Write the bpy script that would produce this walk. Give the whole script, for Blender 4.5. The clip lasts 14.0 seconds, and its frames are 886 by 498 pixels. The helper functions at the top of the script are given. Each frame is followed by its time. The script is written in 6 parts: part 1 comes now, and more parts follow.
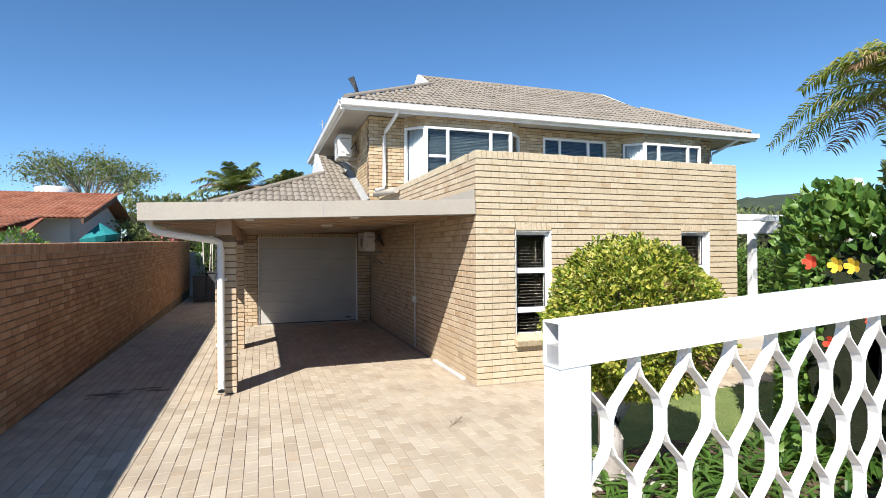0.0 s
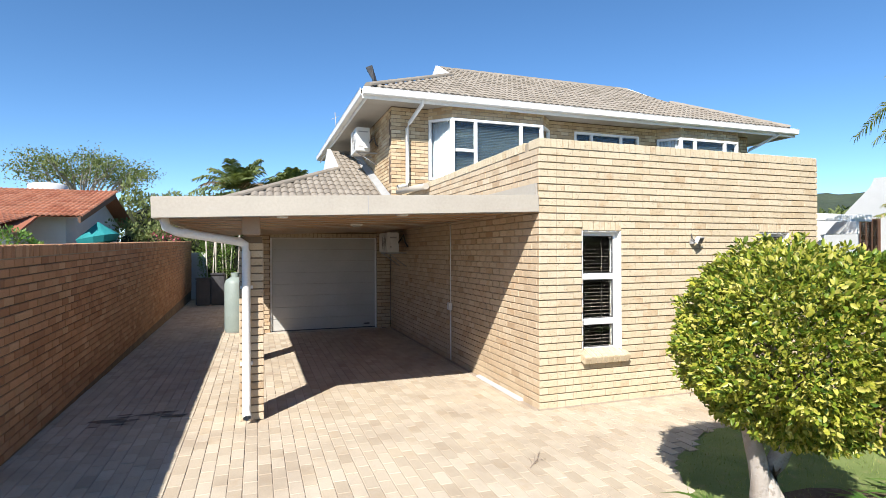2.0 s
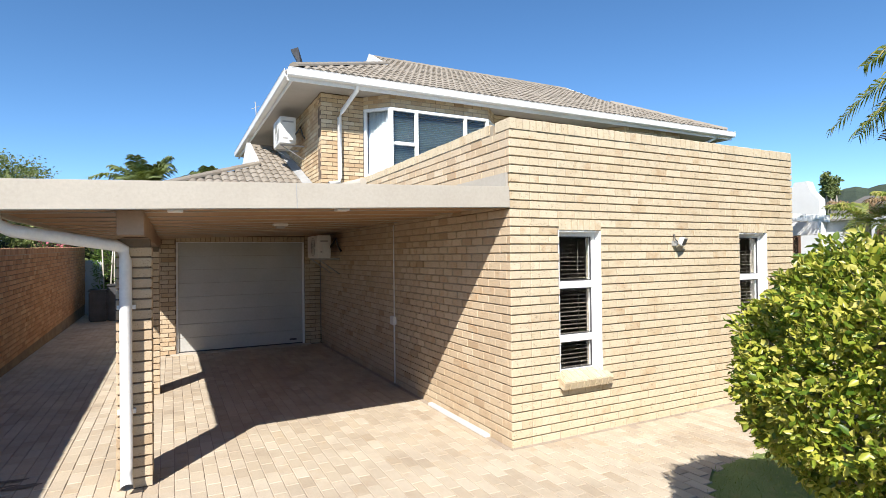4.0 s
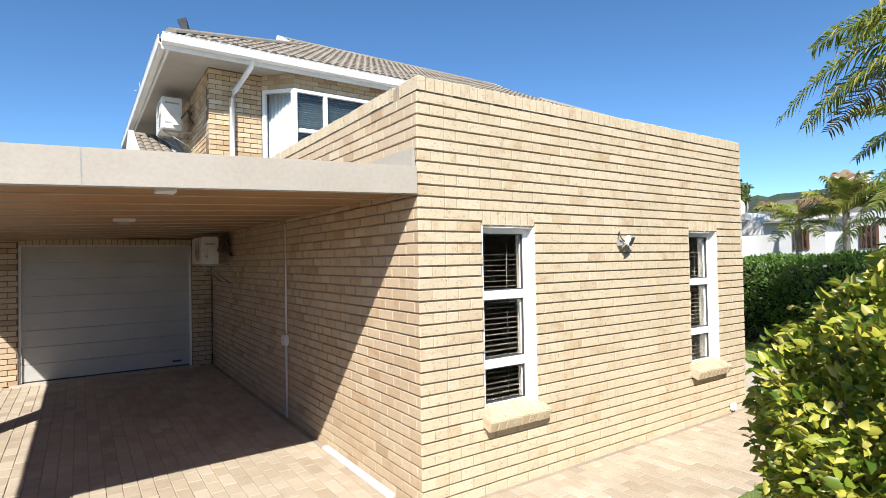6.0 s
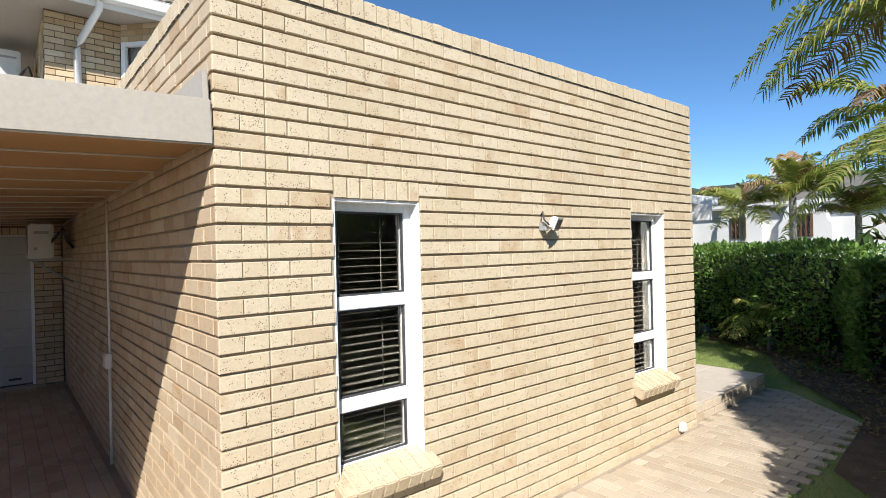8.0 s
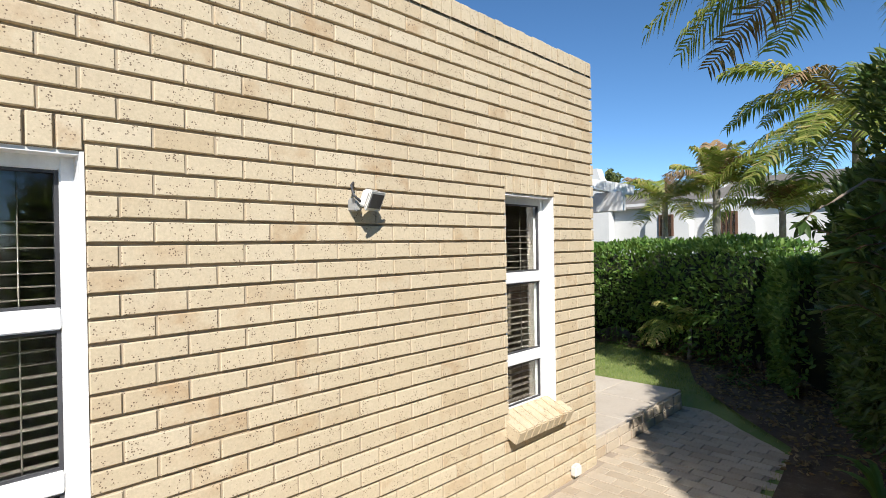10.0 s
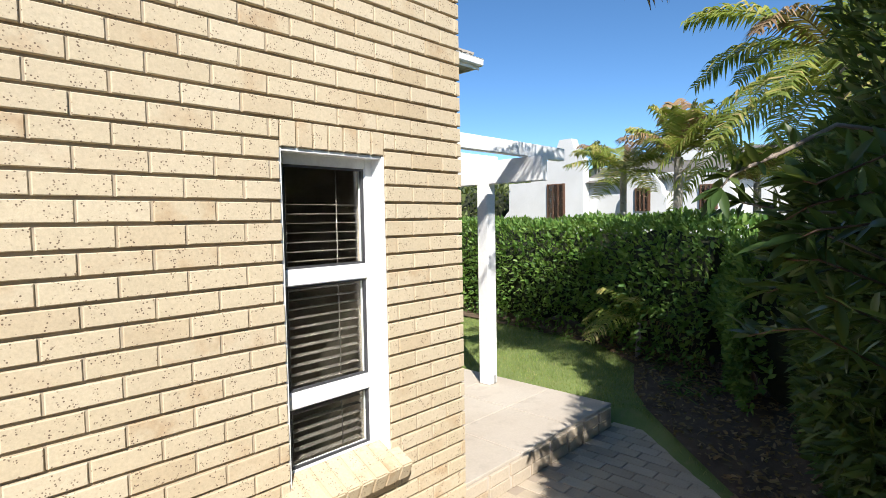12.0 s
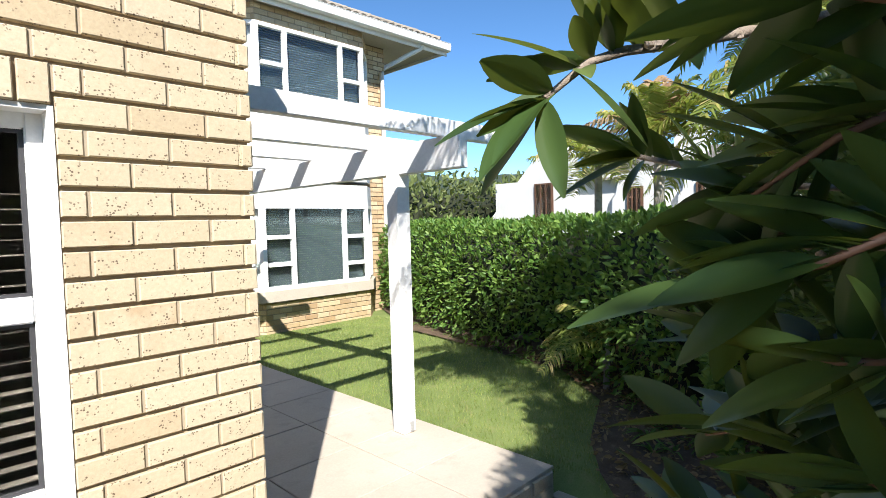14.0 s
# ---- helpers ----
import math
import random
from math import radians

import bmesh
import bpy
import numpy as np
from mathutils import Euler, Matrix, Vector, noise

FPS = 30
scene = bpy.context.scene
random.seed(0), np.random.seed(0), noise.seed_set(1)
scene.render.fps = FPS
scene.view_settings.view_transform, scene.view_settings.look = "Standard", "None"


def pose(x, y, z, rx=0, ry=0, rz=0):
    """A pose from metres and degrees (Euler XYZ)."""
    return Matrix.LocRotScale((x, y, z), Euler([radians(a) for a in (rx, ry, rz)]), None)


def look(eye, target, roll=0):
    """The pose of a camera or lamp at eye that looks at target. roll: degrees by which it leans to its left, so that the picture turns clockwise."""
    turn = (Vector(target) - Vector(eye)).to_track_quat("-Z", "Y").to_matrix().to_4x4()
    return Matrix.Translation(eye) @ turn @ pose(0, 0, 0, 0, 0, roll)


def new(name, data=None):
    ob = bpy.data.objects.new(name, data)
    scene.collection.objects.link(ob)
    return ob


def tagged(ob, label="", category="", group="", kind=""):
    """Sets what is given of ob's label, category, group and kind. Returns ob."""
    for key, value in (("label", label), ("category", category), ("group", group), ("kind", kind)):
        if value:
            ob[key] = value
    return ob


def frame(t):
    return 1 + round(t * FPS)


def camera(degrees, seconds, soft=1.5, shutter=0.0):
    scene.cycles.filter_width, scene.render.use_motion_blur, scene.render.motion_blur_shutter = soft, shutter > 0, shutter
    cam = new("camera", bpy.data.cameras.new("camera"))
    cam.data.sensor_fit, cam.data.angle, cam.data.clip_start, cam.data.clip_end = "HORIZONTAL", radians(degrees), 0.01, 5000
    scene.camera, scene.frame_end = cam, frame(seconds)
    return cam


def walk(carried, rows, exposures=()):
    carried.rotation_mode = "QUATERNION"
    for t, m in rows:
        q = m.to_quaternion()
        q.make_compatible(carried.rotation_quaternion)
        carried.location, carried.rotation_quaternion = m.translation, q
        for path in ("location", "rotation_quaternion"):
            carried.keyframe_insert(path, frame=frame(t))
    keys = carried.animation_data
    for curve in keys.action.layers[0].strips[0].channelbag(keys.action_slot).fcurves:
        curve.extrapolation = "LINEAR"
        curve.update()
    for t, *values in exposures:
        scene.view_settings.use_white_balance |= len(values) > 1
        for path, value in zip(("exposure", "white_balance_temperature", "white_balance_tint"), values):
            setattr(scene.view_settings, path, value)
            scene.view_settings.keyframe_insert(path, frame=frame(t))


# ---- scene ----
cam = camera(79.4, 14.0, soft=0.75)
PATH = [
    (0, (0.474, 0.488, 1.759), (1.12, 2.381, 1.764), -0.3),
    (0.5, (0.386, 0.754, 1.753), (1.018, 2.652, 1.758), -0.3),
    (1, (0.272, 1.016, 1.759), (0.9, 2.915, 1.766), -0.2),
    (1.5, (0.183, 1.283, 1.767), (0.817, 3.18, 1.772), -0.2),
    (2, (0.111, 1.579, 1.792), (0.772, 3.467, 1.798), -0.2),
    (2.2, (0.078, 1.705, 1.797), (0.761, 3.585, 1.803), -0.2),
    (4.3, (0.389, 2.911, 1.79), (1.344, 4.669, 1.815), -0.8),
    (4.5, (0.438, 2.997, 1.796), (1.424, 4.736, 1.822), -0.9),
    (5, (0.639, 3.255, 1.779), (1.678, 4.964, 1.809), -1.0),
    (5.5, (0.889, 3.506, 1.783), (1.964, 5.193, 1.815), -1.0),
    (6, (1.164, 3.716, 1.765), (2.289, 5.369, 1.805), -1.0),
    (6.5, (1.437, 3.917, 1.753), (2.605, 5.539, 1.796), -1.0),
    (7, (1.76, 4.11, 1.752), (2.965, 5.706, 1.794), -1.0),
    (7.2, (1.88, 4.181, 1.74), (3.101, 5.765, 1.778), -1.2),
    (9.3, (3.265, 4.831, 1.762), (4.643, 6.28, 1.727), -0.94),
    (9.5, (3.406, 4.844, 1.752), (4.801, 6.277, 1.725), -1.04),
    (10, (3.782, 4.846, 1.697), (5.212, 6.244, 1.685), -0.9),
    (10.5, (4.155, 4.868, 1.683), (5.599, 6.251, 1.643), -1.07),
    (11, (4.516, 4.864, 1.694), (5.965, 6.241, 1.633), -0.94),
    (11.5, (4.918, 4.886, 1.704), (6.364, 6.266, 1.615), -1.24),
    (12, (5.305, 4.921, 1.712), (6.746, 6.303, 1.606), -1.05),
    (12.5, (5.676, 4.922, 1.699), (7.111, 6.311, 1.595), -1.45),
    (13, (6.019, 4.972, 1.682), (7.45, 6.365, 1.576), -1.87),
    (13.5, (6.35, 5.07, 1.68), (7.782, 6.463, 1.579), -1.59),
    (14, (6.634, 5.157, 1.682), (8.065, 6.551, 1.588), -1.5),
]
walk(cam, [(t, look(eye, target, roll)) for t, eye, target, roll in PATH], [(0, 0.76), (1, 0.80), (2, 0.92), (4.5, 0.86), (7, 0.78), (9.5, 0.60), (10.5, 0.63), (12, 0.80), (14, 1.08)])

# ---- light ----
SUN_WAY = Vector((0.72, 0.91, -1.0)).normalized()
world = bpy.data.worlds.new("world")
scene.world = world
world.use_nodes = True
sky = world.node_tree.nodes.new("ShaderNodeTexSky")
sky.sky_type, sky.sun_disc = "NISHITA", False
sky.sun_elevation = math.asin(-SUN_WAY.z)
sky.sun_rotation = math.atan2(-SUN_WAY.x, -SUN_WAY.y)
sky.altitude = 1500
sky.air_density, sky.dust_density, sky.ozone_density = 0.75, 0.0, 3.0
background = world.node_tree.nodes["Background"]
tone = world.node_tree.nodes.new("ShaderNodeHueSaturation")
tone.inputs["Saturation"].default_value = 1.14
tone.inputs["Hue"].default_value = 0.4965
world.node_tree.links.new(sky.outputs[0], tone.inputs["Color"])
world.node_tree.links.new(tone.outputs[0], background.inputs[0])
background.inputs[1].default_value = 0.112
sun = new("sun", bpy.data.lights.new("sun", "SUN"))
sun.data.energy, sun.data.angle, sun.data.color = 4.8, radians(0.55), (1.0, 0.955, 0.89)
sun.rotation_mode = "QUATERNION"
sun.rotation_quaternion = SUN_WAY.to_track_quat("-Z", "Y")

# ---- materials ----


def mat_base(name):
    m = bpy.data.materials.new(name)
    m.use_nodes = True
    nt = m.node_tree
    return m, nt, nt.nodes["Principled BSDF"]


def node(nt, kind, **values):
    n = nt.nodes.new(kind)
    for k, v in values.items():
        n.inputs[k.replace("_", " ")].default_value = v
    return n


def ramp(nt, fac, stops):
    r = nt.nodes.new("ShaderNodeValToRGB")
    e = r.color_ramp.elements
    while len(e) < len(stops):
        e.new(0.5)
    for el, (p, c) in zip(e, stops):
        el.position, el.color = p, (*c, 1)
    nt.links.new(fac, r.inputs[0])
    return r.outputs[0]


def mix(nt, fac, a, b, mode="MIX"):
    n = nt.nodes.new("ShaderNodeMix")
    n.data_type, n.blend_type = "RGBA", mode
    for sock, v in ((n.inputs[0], fac), (n.inputs[6], a), (n.inputs[7], b)):
        if isinstance(v, (int, float)):
            sock.default_value = v
        elif isinstance(v, tuple):
            sock.default_value = (*v, 1)
        else:
            nt.links.new(v, sock)
    return n.outputs[2]


def world_pos(nt):
    return nt.nodes.new("ShaderNodeNewGeometry").outputs["Position"]


def noise_tex(nt, scale, detail=4.0, rough=0.6, vec=None):
    n = node(nt, "ShaderNodeTexNoise", Scale=scale, Detail=detail, Roughness=rough)
    nt.links.new(vec if vec else world_pos(nt), n.inputs["Vector"])
    return n.outputs["Fac"]


def bump(nt, bsdf, height, strength, distance):
    b = node(nt, "ShaderNodeBump", Strength=strength, Distance=distance)
    nt.links.new(height, b.inputs["Height"])
    nt.links.new(b.outputs[0], bsdf.inputs["Normal"])


def piece_random(nt, islands):
    if islands:
        return nt.nodes.new("ShaderNodeNewGeometry").outputs["Random Per Island"]
    return nt.nodes.new("ShaderNodeObjectInfo").outputs["Random"]


def brick_material(name, islands, stops, pits=0.85, stain=(0.42, 0.25, 0.12), stain_amount=0.6, dirt=(0.30, 0.24, 0.17), grime=0.2):
    m, nt, b = mat_base(name)
    rnd = piece_random(nt, islands)
    col = ramp(nt, rnd, stops)
    # cloudy burn marks, stronger on some bricks
    wn = nt.nodes.new("ShaderNodeTexWhiteNoise")
    wn.noise_dimensions = "1D"
    nt.links.new(rnd, wn.inputs["W"])
    some = ramp(nt, wn.outputs["Value"], [(0.66, (0, 0, 0)), (1.0, (1, 1, 1))])
    cloud = ramp(nt, noise_tex(nt, 9, 3), [(0.42, (0, 0, 0)), (0.68, (1, 1, 1))])
    f = mix(nt, 1.0, some, cloud, "MULTIPLY")
    f = mix(nt, 1.0, f, (stain_amount,) * 3, "MULTIPLY")
    col = mix(nt, f, col, stain)
    col = mix(nt, ramp(nt, noise_tex(nt, 1.3, 5), [(0.45, (0, 0, 0)), (0.8, (grime, grime, grime))]), col, dirt)
    fine = noise_tex(nt, 90, 5, 0.7)
    col = mix(nt, 0.35, col, ramp(nt, fine, [(0.3, (0.45, 0.45, 0.45)), (0.7, (1, 1, 1))]), "MULTIPLY")
    # small dark iron spots, in patches
    v = node(nt, "ShaderNodeTexVoronoi", Scale=100.0)
    nt.links.new(world_pos(nt), v.inputs["Vector"])
    spot = ramp(nt, v.outputs["Distance"], [(0.24, (1, 1, 1)), (0.33, (0, 0, 0))])
    patch = ramp(nt, noise_tex(nt, 22, 3), [(0.50, (0, 0, 0)), (0.57, (1, 1, 1))])
    spots = mix(nt, 1.0, spot, patch, "MULTIPLY")
    spots = mix(nt, 1.0, spots, (pits,) * 3, "MULTIPLY")
    col = mix(nt, spots, col, (0.10, 0.06, 0.04))
    nt.links.new(col, b.inputs["Base Color"])
    b.inputs["Roughness"].default_value = 0.85
    b.inputs["Specular IOR Level"].default_value = 0.25
    bump(nt, b, fine, 0.35, 0.004)
    return m


def rough_material(name, a, c, scale=3.0, fine=60.0, rough=0.8, depth=0.003, strength=0.3, third=None, metallic=0.0, spec=0.4):
    """Two tones mixed in patches, with a fine grain."""
    m, nt, b = mat_base(name)
    col = ramp(nt, noise_tex(nt, scale, 6), [(0.32, a), (0.68, c)])
    if third:
        col = mix(nt, ramp(nt, noise_tex(nt, scale * 3.7, 5), [(0.55, (0, 0, 0)), (0.75, (1, 1, 1))]), col, third)
    g = noise_tex(nt, fine, 4, 0.7)
    col = mix(nt, 0.25, col, ramp(nt, g, [(0.3, (0.5, 0.5, 0.5)), (0.7, (1, 1, 1))]), "MULTIPLY")
    nt.links.new(col, b.inputs["Base Color"])
    b.inputs["Roughness"].default_value = rough
    b.inputs["Metallic"].default_value = metallic
    b.inputs["Specular IOR Level"].default_value = spec
    bump(nt, b, g, strength, depth)
    return m


def leaf_material(name, stops, translucent=0.35, rough=0.45):
    m, nt, b = mat_base(name)
    g = nt.nodes.new("ShaderNodeNewGeometry").outputs["Random Per Island"]
    col = ramp(nt, g, stops)
    col = mix(nt, 0.5, col, ramp(nt, noise_tex(nt, 4, 3), [(0.3, (0.6, 0.6, 0.6)), (0.7, (1.25, 1.25, 1.1))]), "MULTIPLY")
    nt.links.new(col, b.inputs["Base Color"])
    b.inputs["Roughness"].default_value = rough
    b.inputs["Specular IOR Level"].default_value = 0.4
    t = nt.nodes.new("ShaderNodeBsdfTranslucent")
    nt.links.new(mix(nt, 0.5, col, (0.35, 0.42, 0.05)), t.inputs["Color"])
    s = nt.nodes.new("ShaderNodeMixShader")
    s.inputs[0].default_value = translucent
    nt.links.new(b.outputs[0], s.inputs[1])
    nt.links.new(t.outputs[0], s.inputs[2])
    nt.links.new(s.outputs[0], nt.nodes["Material Output"].inputs["Surface"])
    return m


CREAM = [(0.0, (0.574, 0.476, 0.328)), (0.3, (0.615, 0.517, 0.365)), (0.6, (0.59, 0.492, 0.344)), (0.85, (0.631, 0.537, 0.389)), (1.0, (0.541, 0.43, 0.283))]
TAN = [(0.0, (0.4, 0.205, 0.108)), (0.35, (0.493, 0.271, 0.149)), (0.7, (0.328, 0.159, 0.082)), (1.0, (0.532, 0.328, 0.19))]
# the cream bricks again, with carport shade and warm bounce put into the colour
CREAM_SHADE = [(0.0, (0.508, 0.385, 0.254)), (0.3, (0.574, 0.459, 0.32)), (0.6, (0.525, 0.402, 0.271)), (0.85, (0.599, 0.492, 0.353)), (1.0, (0.426, 0.303, 0.189))]
GOLD = [(0.0, (0.514, 0.376, 0.221)), (0.35, (0.634, 0.505, 0.33)), (0.7, (0.441, 0.304, 0.175)), (1.0, (0.671, 0.56, 0.385))]
PAVE = [(0.0, (0.508, 0.426, 0.32)), (0.25, (0.574, 0.492, 0.385)), (0.5, (0.467, 0.385, 0.287)), (0.75, (0.599, 0.521, 0.41)), (1.0, (0.533, 0.443, 0.328))]
M = {}
for key, isl in (("", False), ("_joined", True)):
    M["cream" + key] = brick_material("cream_brick" + key, isl, CREAM)
    M["rose" + key] = brick_material("rose_cream_brick" + key, isl, CREAM_SHADE, 0.5)
    M["tan" + key] = brick_material("tan_brick" + key, isl, TAN, 0.3)
    M["gold" + key] = brick_material("golden_brick" + key, isl, GOLD, 0.3)
    M["pave" + key] = brick_material("paver" + key, isl, PAVE, 0.15, (0.45, 0.30, 0.16), 0.35, (0.30, 0.23, 0.17), 0.6)
    M["tile" + key] = brick_material("roof_tile" + key, isl, [(0.0, (0.279, 0.238, 0.193)), (0.5, (0.328, 0.287, 0.238)), (1.0, (0.246, 0.213, 0.172))], 0.4, (0.164, 0.139, 0.107), 0.7, (0.131, 0.123, 0.0902))
    M["terracotta" + key] = brick_material("terracotta_tile" + key, isl, [(0.0, (0.426, 0.164, 0.0902)), (0.5, (0.508, 0.23, 0.139)), (1.0, (0.361, 0.131, 0.0738))], 0.2, (0.205, 0.0984, 0.0574), 0.5, (0.205, 0.107, 0.0656))
M["mortar"] = rough_material("mortar", (0.31, 0.255, 0.185), (0.39, 0.325, 0.24), 5, 120, 0.95)
M["mortar_pale"] = rough_material("pale_mortar", (0.361, 0.297, 0.215), (0.43, 0.361, 0.267), 5, 120, 0.95)
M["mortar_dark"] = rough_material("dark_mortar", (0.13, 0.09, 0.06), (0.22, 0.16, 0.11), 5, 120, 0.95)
M["pave_joint"] = rough_material("paving_joint_sand", (0.328, 0.271, 0.213), (0.426, 0.353, 0.279), 2, 150, 0.95)
M["white"] = rough_material("white_paint", (0.80, 0.80, 0.80), (0.86, 0.86, 0.85), 2, 40, 0.45, 0.0005, 0.1)
M["plaster"] = rough_material("white_plaster", (0.607, 0.607, 0.599), (0.672, 0.672, 0.664), 1.2, 50, 0.8, 0.003, 0.3)
M["gutter"] = rough_material("white_gutter", (0.74, 0.73, 0.70), (0.82, 0.81, 0.79), 2, 30, 0.4, 0.0005, 0.1)
M["soffit"] = rough_material("eave_soffit", (0.396, 0.371, 0.332), (0.448, 0.422, 0.384), 2, 40, 0.7)
M["fascia"] = rough_material("painted_fibre_cement", (0.41, 0.365, 0.303), (0.459, 0.414, 0.348), 1.5, 40, 0.6, 0.001, 0.2)
M["board"] = rough_material("varnished_ceiling_board", (0.27, 0.145, 0.06), (0.34, 0.19, 0.08), 2.5, 30, 0.5, 0.001, 0.2)
M["timber"] = rough_material("painted_beam", (0.328, 0.221, 0.148), (0.394, 0.279, 0.197), 3, 40, 0.6)
M["door"] = rough_material("white_door_paint", (0.427, 0.419, 0.395), (0.489, 0.482, 0.458), 1.5, 30, 0.5, 0.001, 0.2)
M["concrete"] = rough_material("patio_slab", (0.492, 0.426, 0.353), (0.558, 0.5, 0.426), 1.6, 70, 0.85, 0.003, 0.3, (0.443, 0.385, 0.32))
M["flatroof"] = rough_material("roof_sheet", (0.369, 0.353, 0.328), (0.426, 0.41, 0.385), 1.0, 30, 0.7)
M["grass"] = rough_material("lawn", (0.138, 0.197, 0.0541), (0.227, 0.286, 0.0886), 2.2, 90, 0.9, 0.02, 0.6, (0.256, 0.256, 0.108))
M["soil"] = rough_material("garden_soil", (0.09, 0.06, 0.04), (0.16, 0.11, 0.07), 5, 60, 0.95, 0.02, 0.6, (0.22, 0.16, 0.10))
M["damp"] = rough_material("damp_dirt", (0.17, 0.13, 0.10), (0.25, 0.20, 0.15), 9, 90, 0.8, 0.003, 0.4)
M["ground"] = rough_material("open_ground", (0.10, 0.12, 0.05), (0.17, 0.16, 0.09), 0.4, 30, 0.95, 0.02, 0.5)
M["dark"] = rough_material("dark_metal", (0.04, 0.04, 0.045), (0.07, 0.07, 0.075), 5, 80, 0.5)
M["grey"] = rough_material("grey_metal", (0.30, 0.30, 0.30), (0.40, 0.40, 0.39), 5, 80, 0.5)
M["room"] = rough_material("room_wall", (0.30, 0.27, 0.24), (0.36, 0.33, 0.30), 2, 40, 0.9)
M["slat"] = rough_material("blind_slat", (0.10, 0.083, 0.073), (0.15, 0.128, 0.11), 6, 60, 0.5, 0.0005, 0.1)
M["bark"] = rough_material("pale_bark", (0.30, 0.26, 0.22), (0.46, 0.42, 0.38), 6, 60, 0.9, 0.01, 0.6, (0.18, 0.15, 0.12))
M["twig"] = rough_material("grey_twig", (0.22, 0.17, 0.13), (0.36, 0.30, 0.25), 14, 120, 0.9, 0.006, 0.8)
M["rock"] = rough_material("river_stone", (0.40, 0.36, 0.31), (0.56, 0.51, 0.45), 7, 60, 0.8)
M["hill"] = rough_material("wooded_hill", (0.030, 0.045, 0.030), (0.060, 0.080, 0.045), 0.05, 0.4, 0.95, 1.5, 0.7)
M["tank"] = rough_material("pale_green_plastic", (0.236, 0.285, 0.26), (0.273, 0.322, 0.298), 3, 40, 0.5)
M["teal"] = rough_material("teal_cloth", (0.01, 0.17, 0.18), (0.02, 0.24, 0.25), 3, 40, 0.8)
M["wood"] = rough_material("dark_window_wood", (0.10, 0.05, 0.03), (0.15, 0.08, 0.05), 4, 60, 0.6)
M["thatch"] = rough_material("grey_roof_sheet", (0.13, 0.12, 0.105), (0.19, 0.175, 0.155), 2, 20, 0.9, 0.02, 0.6)
M["blue_slat"] = rough_material("grey_blue_blind", (0.028, 0.042, 0.046), (0.045, 0.062, 0.067), 6, 60, 0.5, 0.0005, 0.1)
M["curtain"] = rough_material("pale_curtain", (0.40, 0.42, 0.43), (0.48, 0.50, 0.51), 6, 60, 0.7, 0.0005, 0.1)
# near-black: shade deep inside the hedges, put into a solid's colour
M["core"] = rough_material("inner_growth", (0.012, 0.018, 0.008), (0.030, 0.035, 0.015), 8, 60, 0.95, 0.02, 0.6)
M["brown_leaf"] = leaf_material("dry_leaf", [(0.0, (0.16, 0.09, 0.05)), (0.5, (0.26, 0.16, 0.09)), (1.0, (0.34, 0.24, 0.14))], 0.2, 0.7)
M["lamp"] = rough_material("aged_white_plastic", (0.66, 0.65, 0.62), (0.74, 0.73, 0.70), 6, 60, 0.5)
M["leaf_ball"] = leaf_material("clipped_tree_leaf", [(0.0, (0.05, 0.11, 0.015)), (0.3, (0.20, 0.27, 0.03)), (0.65, (0.44, 0.43, 0.06)), (1.0, (0.60, 0.54, 0.16))], 0.3, 0.36)
M["leaf_hedge"] = leaf_material("hedge_leaf", [(0.0, (0.042, 0.116, 0.021)), (0.5, (0.116, 0.231, 0.0472)), (1.0, (0.221, 0.336, 0.084))])
M["leaf_shrub"] = leaf_material("shrub_leaf", [(0.0, (0.0197, 0.0451, 0.0131)), (0.5, (0.0426, 0.0861, 0.023)), (0.9, (0.082, 0.139, 0.041)), (1.0, (0.148, 0.205, 0.0656))], 0.25, 0.4)
M["leaf_palm"] = leaf_material("palm_leaf", [(0.0, (0.142, 0.201, 0.0413)), (0.5, (0.283, 0.342, 0.0826)), (0.85, (0.496, 0.448, 0.142)), (1.0, (0.637, 0.496, 0.236))], 0.5)
M["leaf_strap"] = leaf_material("strap_leaf", [(0.0, (0.05, 0.12, 0.02)), (0.5, (0.10, 0.20, 0.04)), (1.0, (0.18, 0.28, 0.07))])
M["leaf_far"] = leaf_material("far_leaf", [(0.0, (0.07, 0.10, 0.03)), (0.5, (0.14, 0.18, 0.06)), (1.0, (0.22, 0.25, 0.10))], 0.2, 0.7)
M["blade"] = leaf_material("grass_blade", [(0.0, (0.148, 0.216, 0.0541)), (0.6, (0.246, 0.325, 0.0886)), (1.0, (0.394, 0.384, 0.167))], 0.3, 0.7)
M["red"] = rough_material("hibiscus_petal", (0.60, 0.04, 0.02), (0.75, 0.10, 0.04), 30, 90, 0.6)
M["pink"] = rough_material("bougainvillea_petal", (0.45, 0.08, 0.12), (0.58, 0.15, 0.20), 30, 90, 0.6)
M["yellow"] = rough_material("yellow_petal", (0.75, 0.45, 0.03), (0.80, 0.55, 0.06), 30, 90, 0.6)


def glass_material():
    m, nt, b = mat_base("window_glass")
    b.inputs["Base Color"].default_value = (0.9, 0.95, 0.95, 1)
    b.inputs["Roughness"].default_value = 0.02
    b.inputs["Transmission Weight"].default_value = 1.0
    b.inputs["IOR"].default_value = 1.45
    return m


M["glass"] = glass_material()

# ---- building helpers ----
UP = Vector((0, 0, 1))


def link(name, me, parent=None):
    ob = new(name, me)
    if parent is not None:
        ob.parent = parent
        ob.matrix_parent_inverse = parent.matrix_world.inverted()
    return ob


def part(name, bm, material, parent=None, label=""):
    me = bpy.data.meshes.new(name)
    bm.to_mesh(me)
    bm.free()
    me.materials.append(M[material])
    ob = link(name, me, parent)
    return tagged(ob, label)


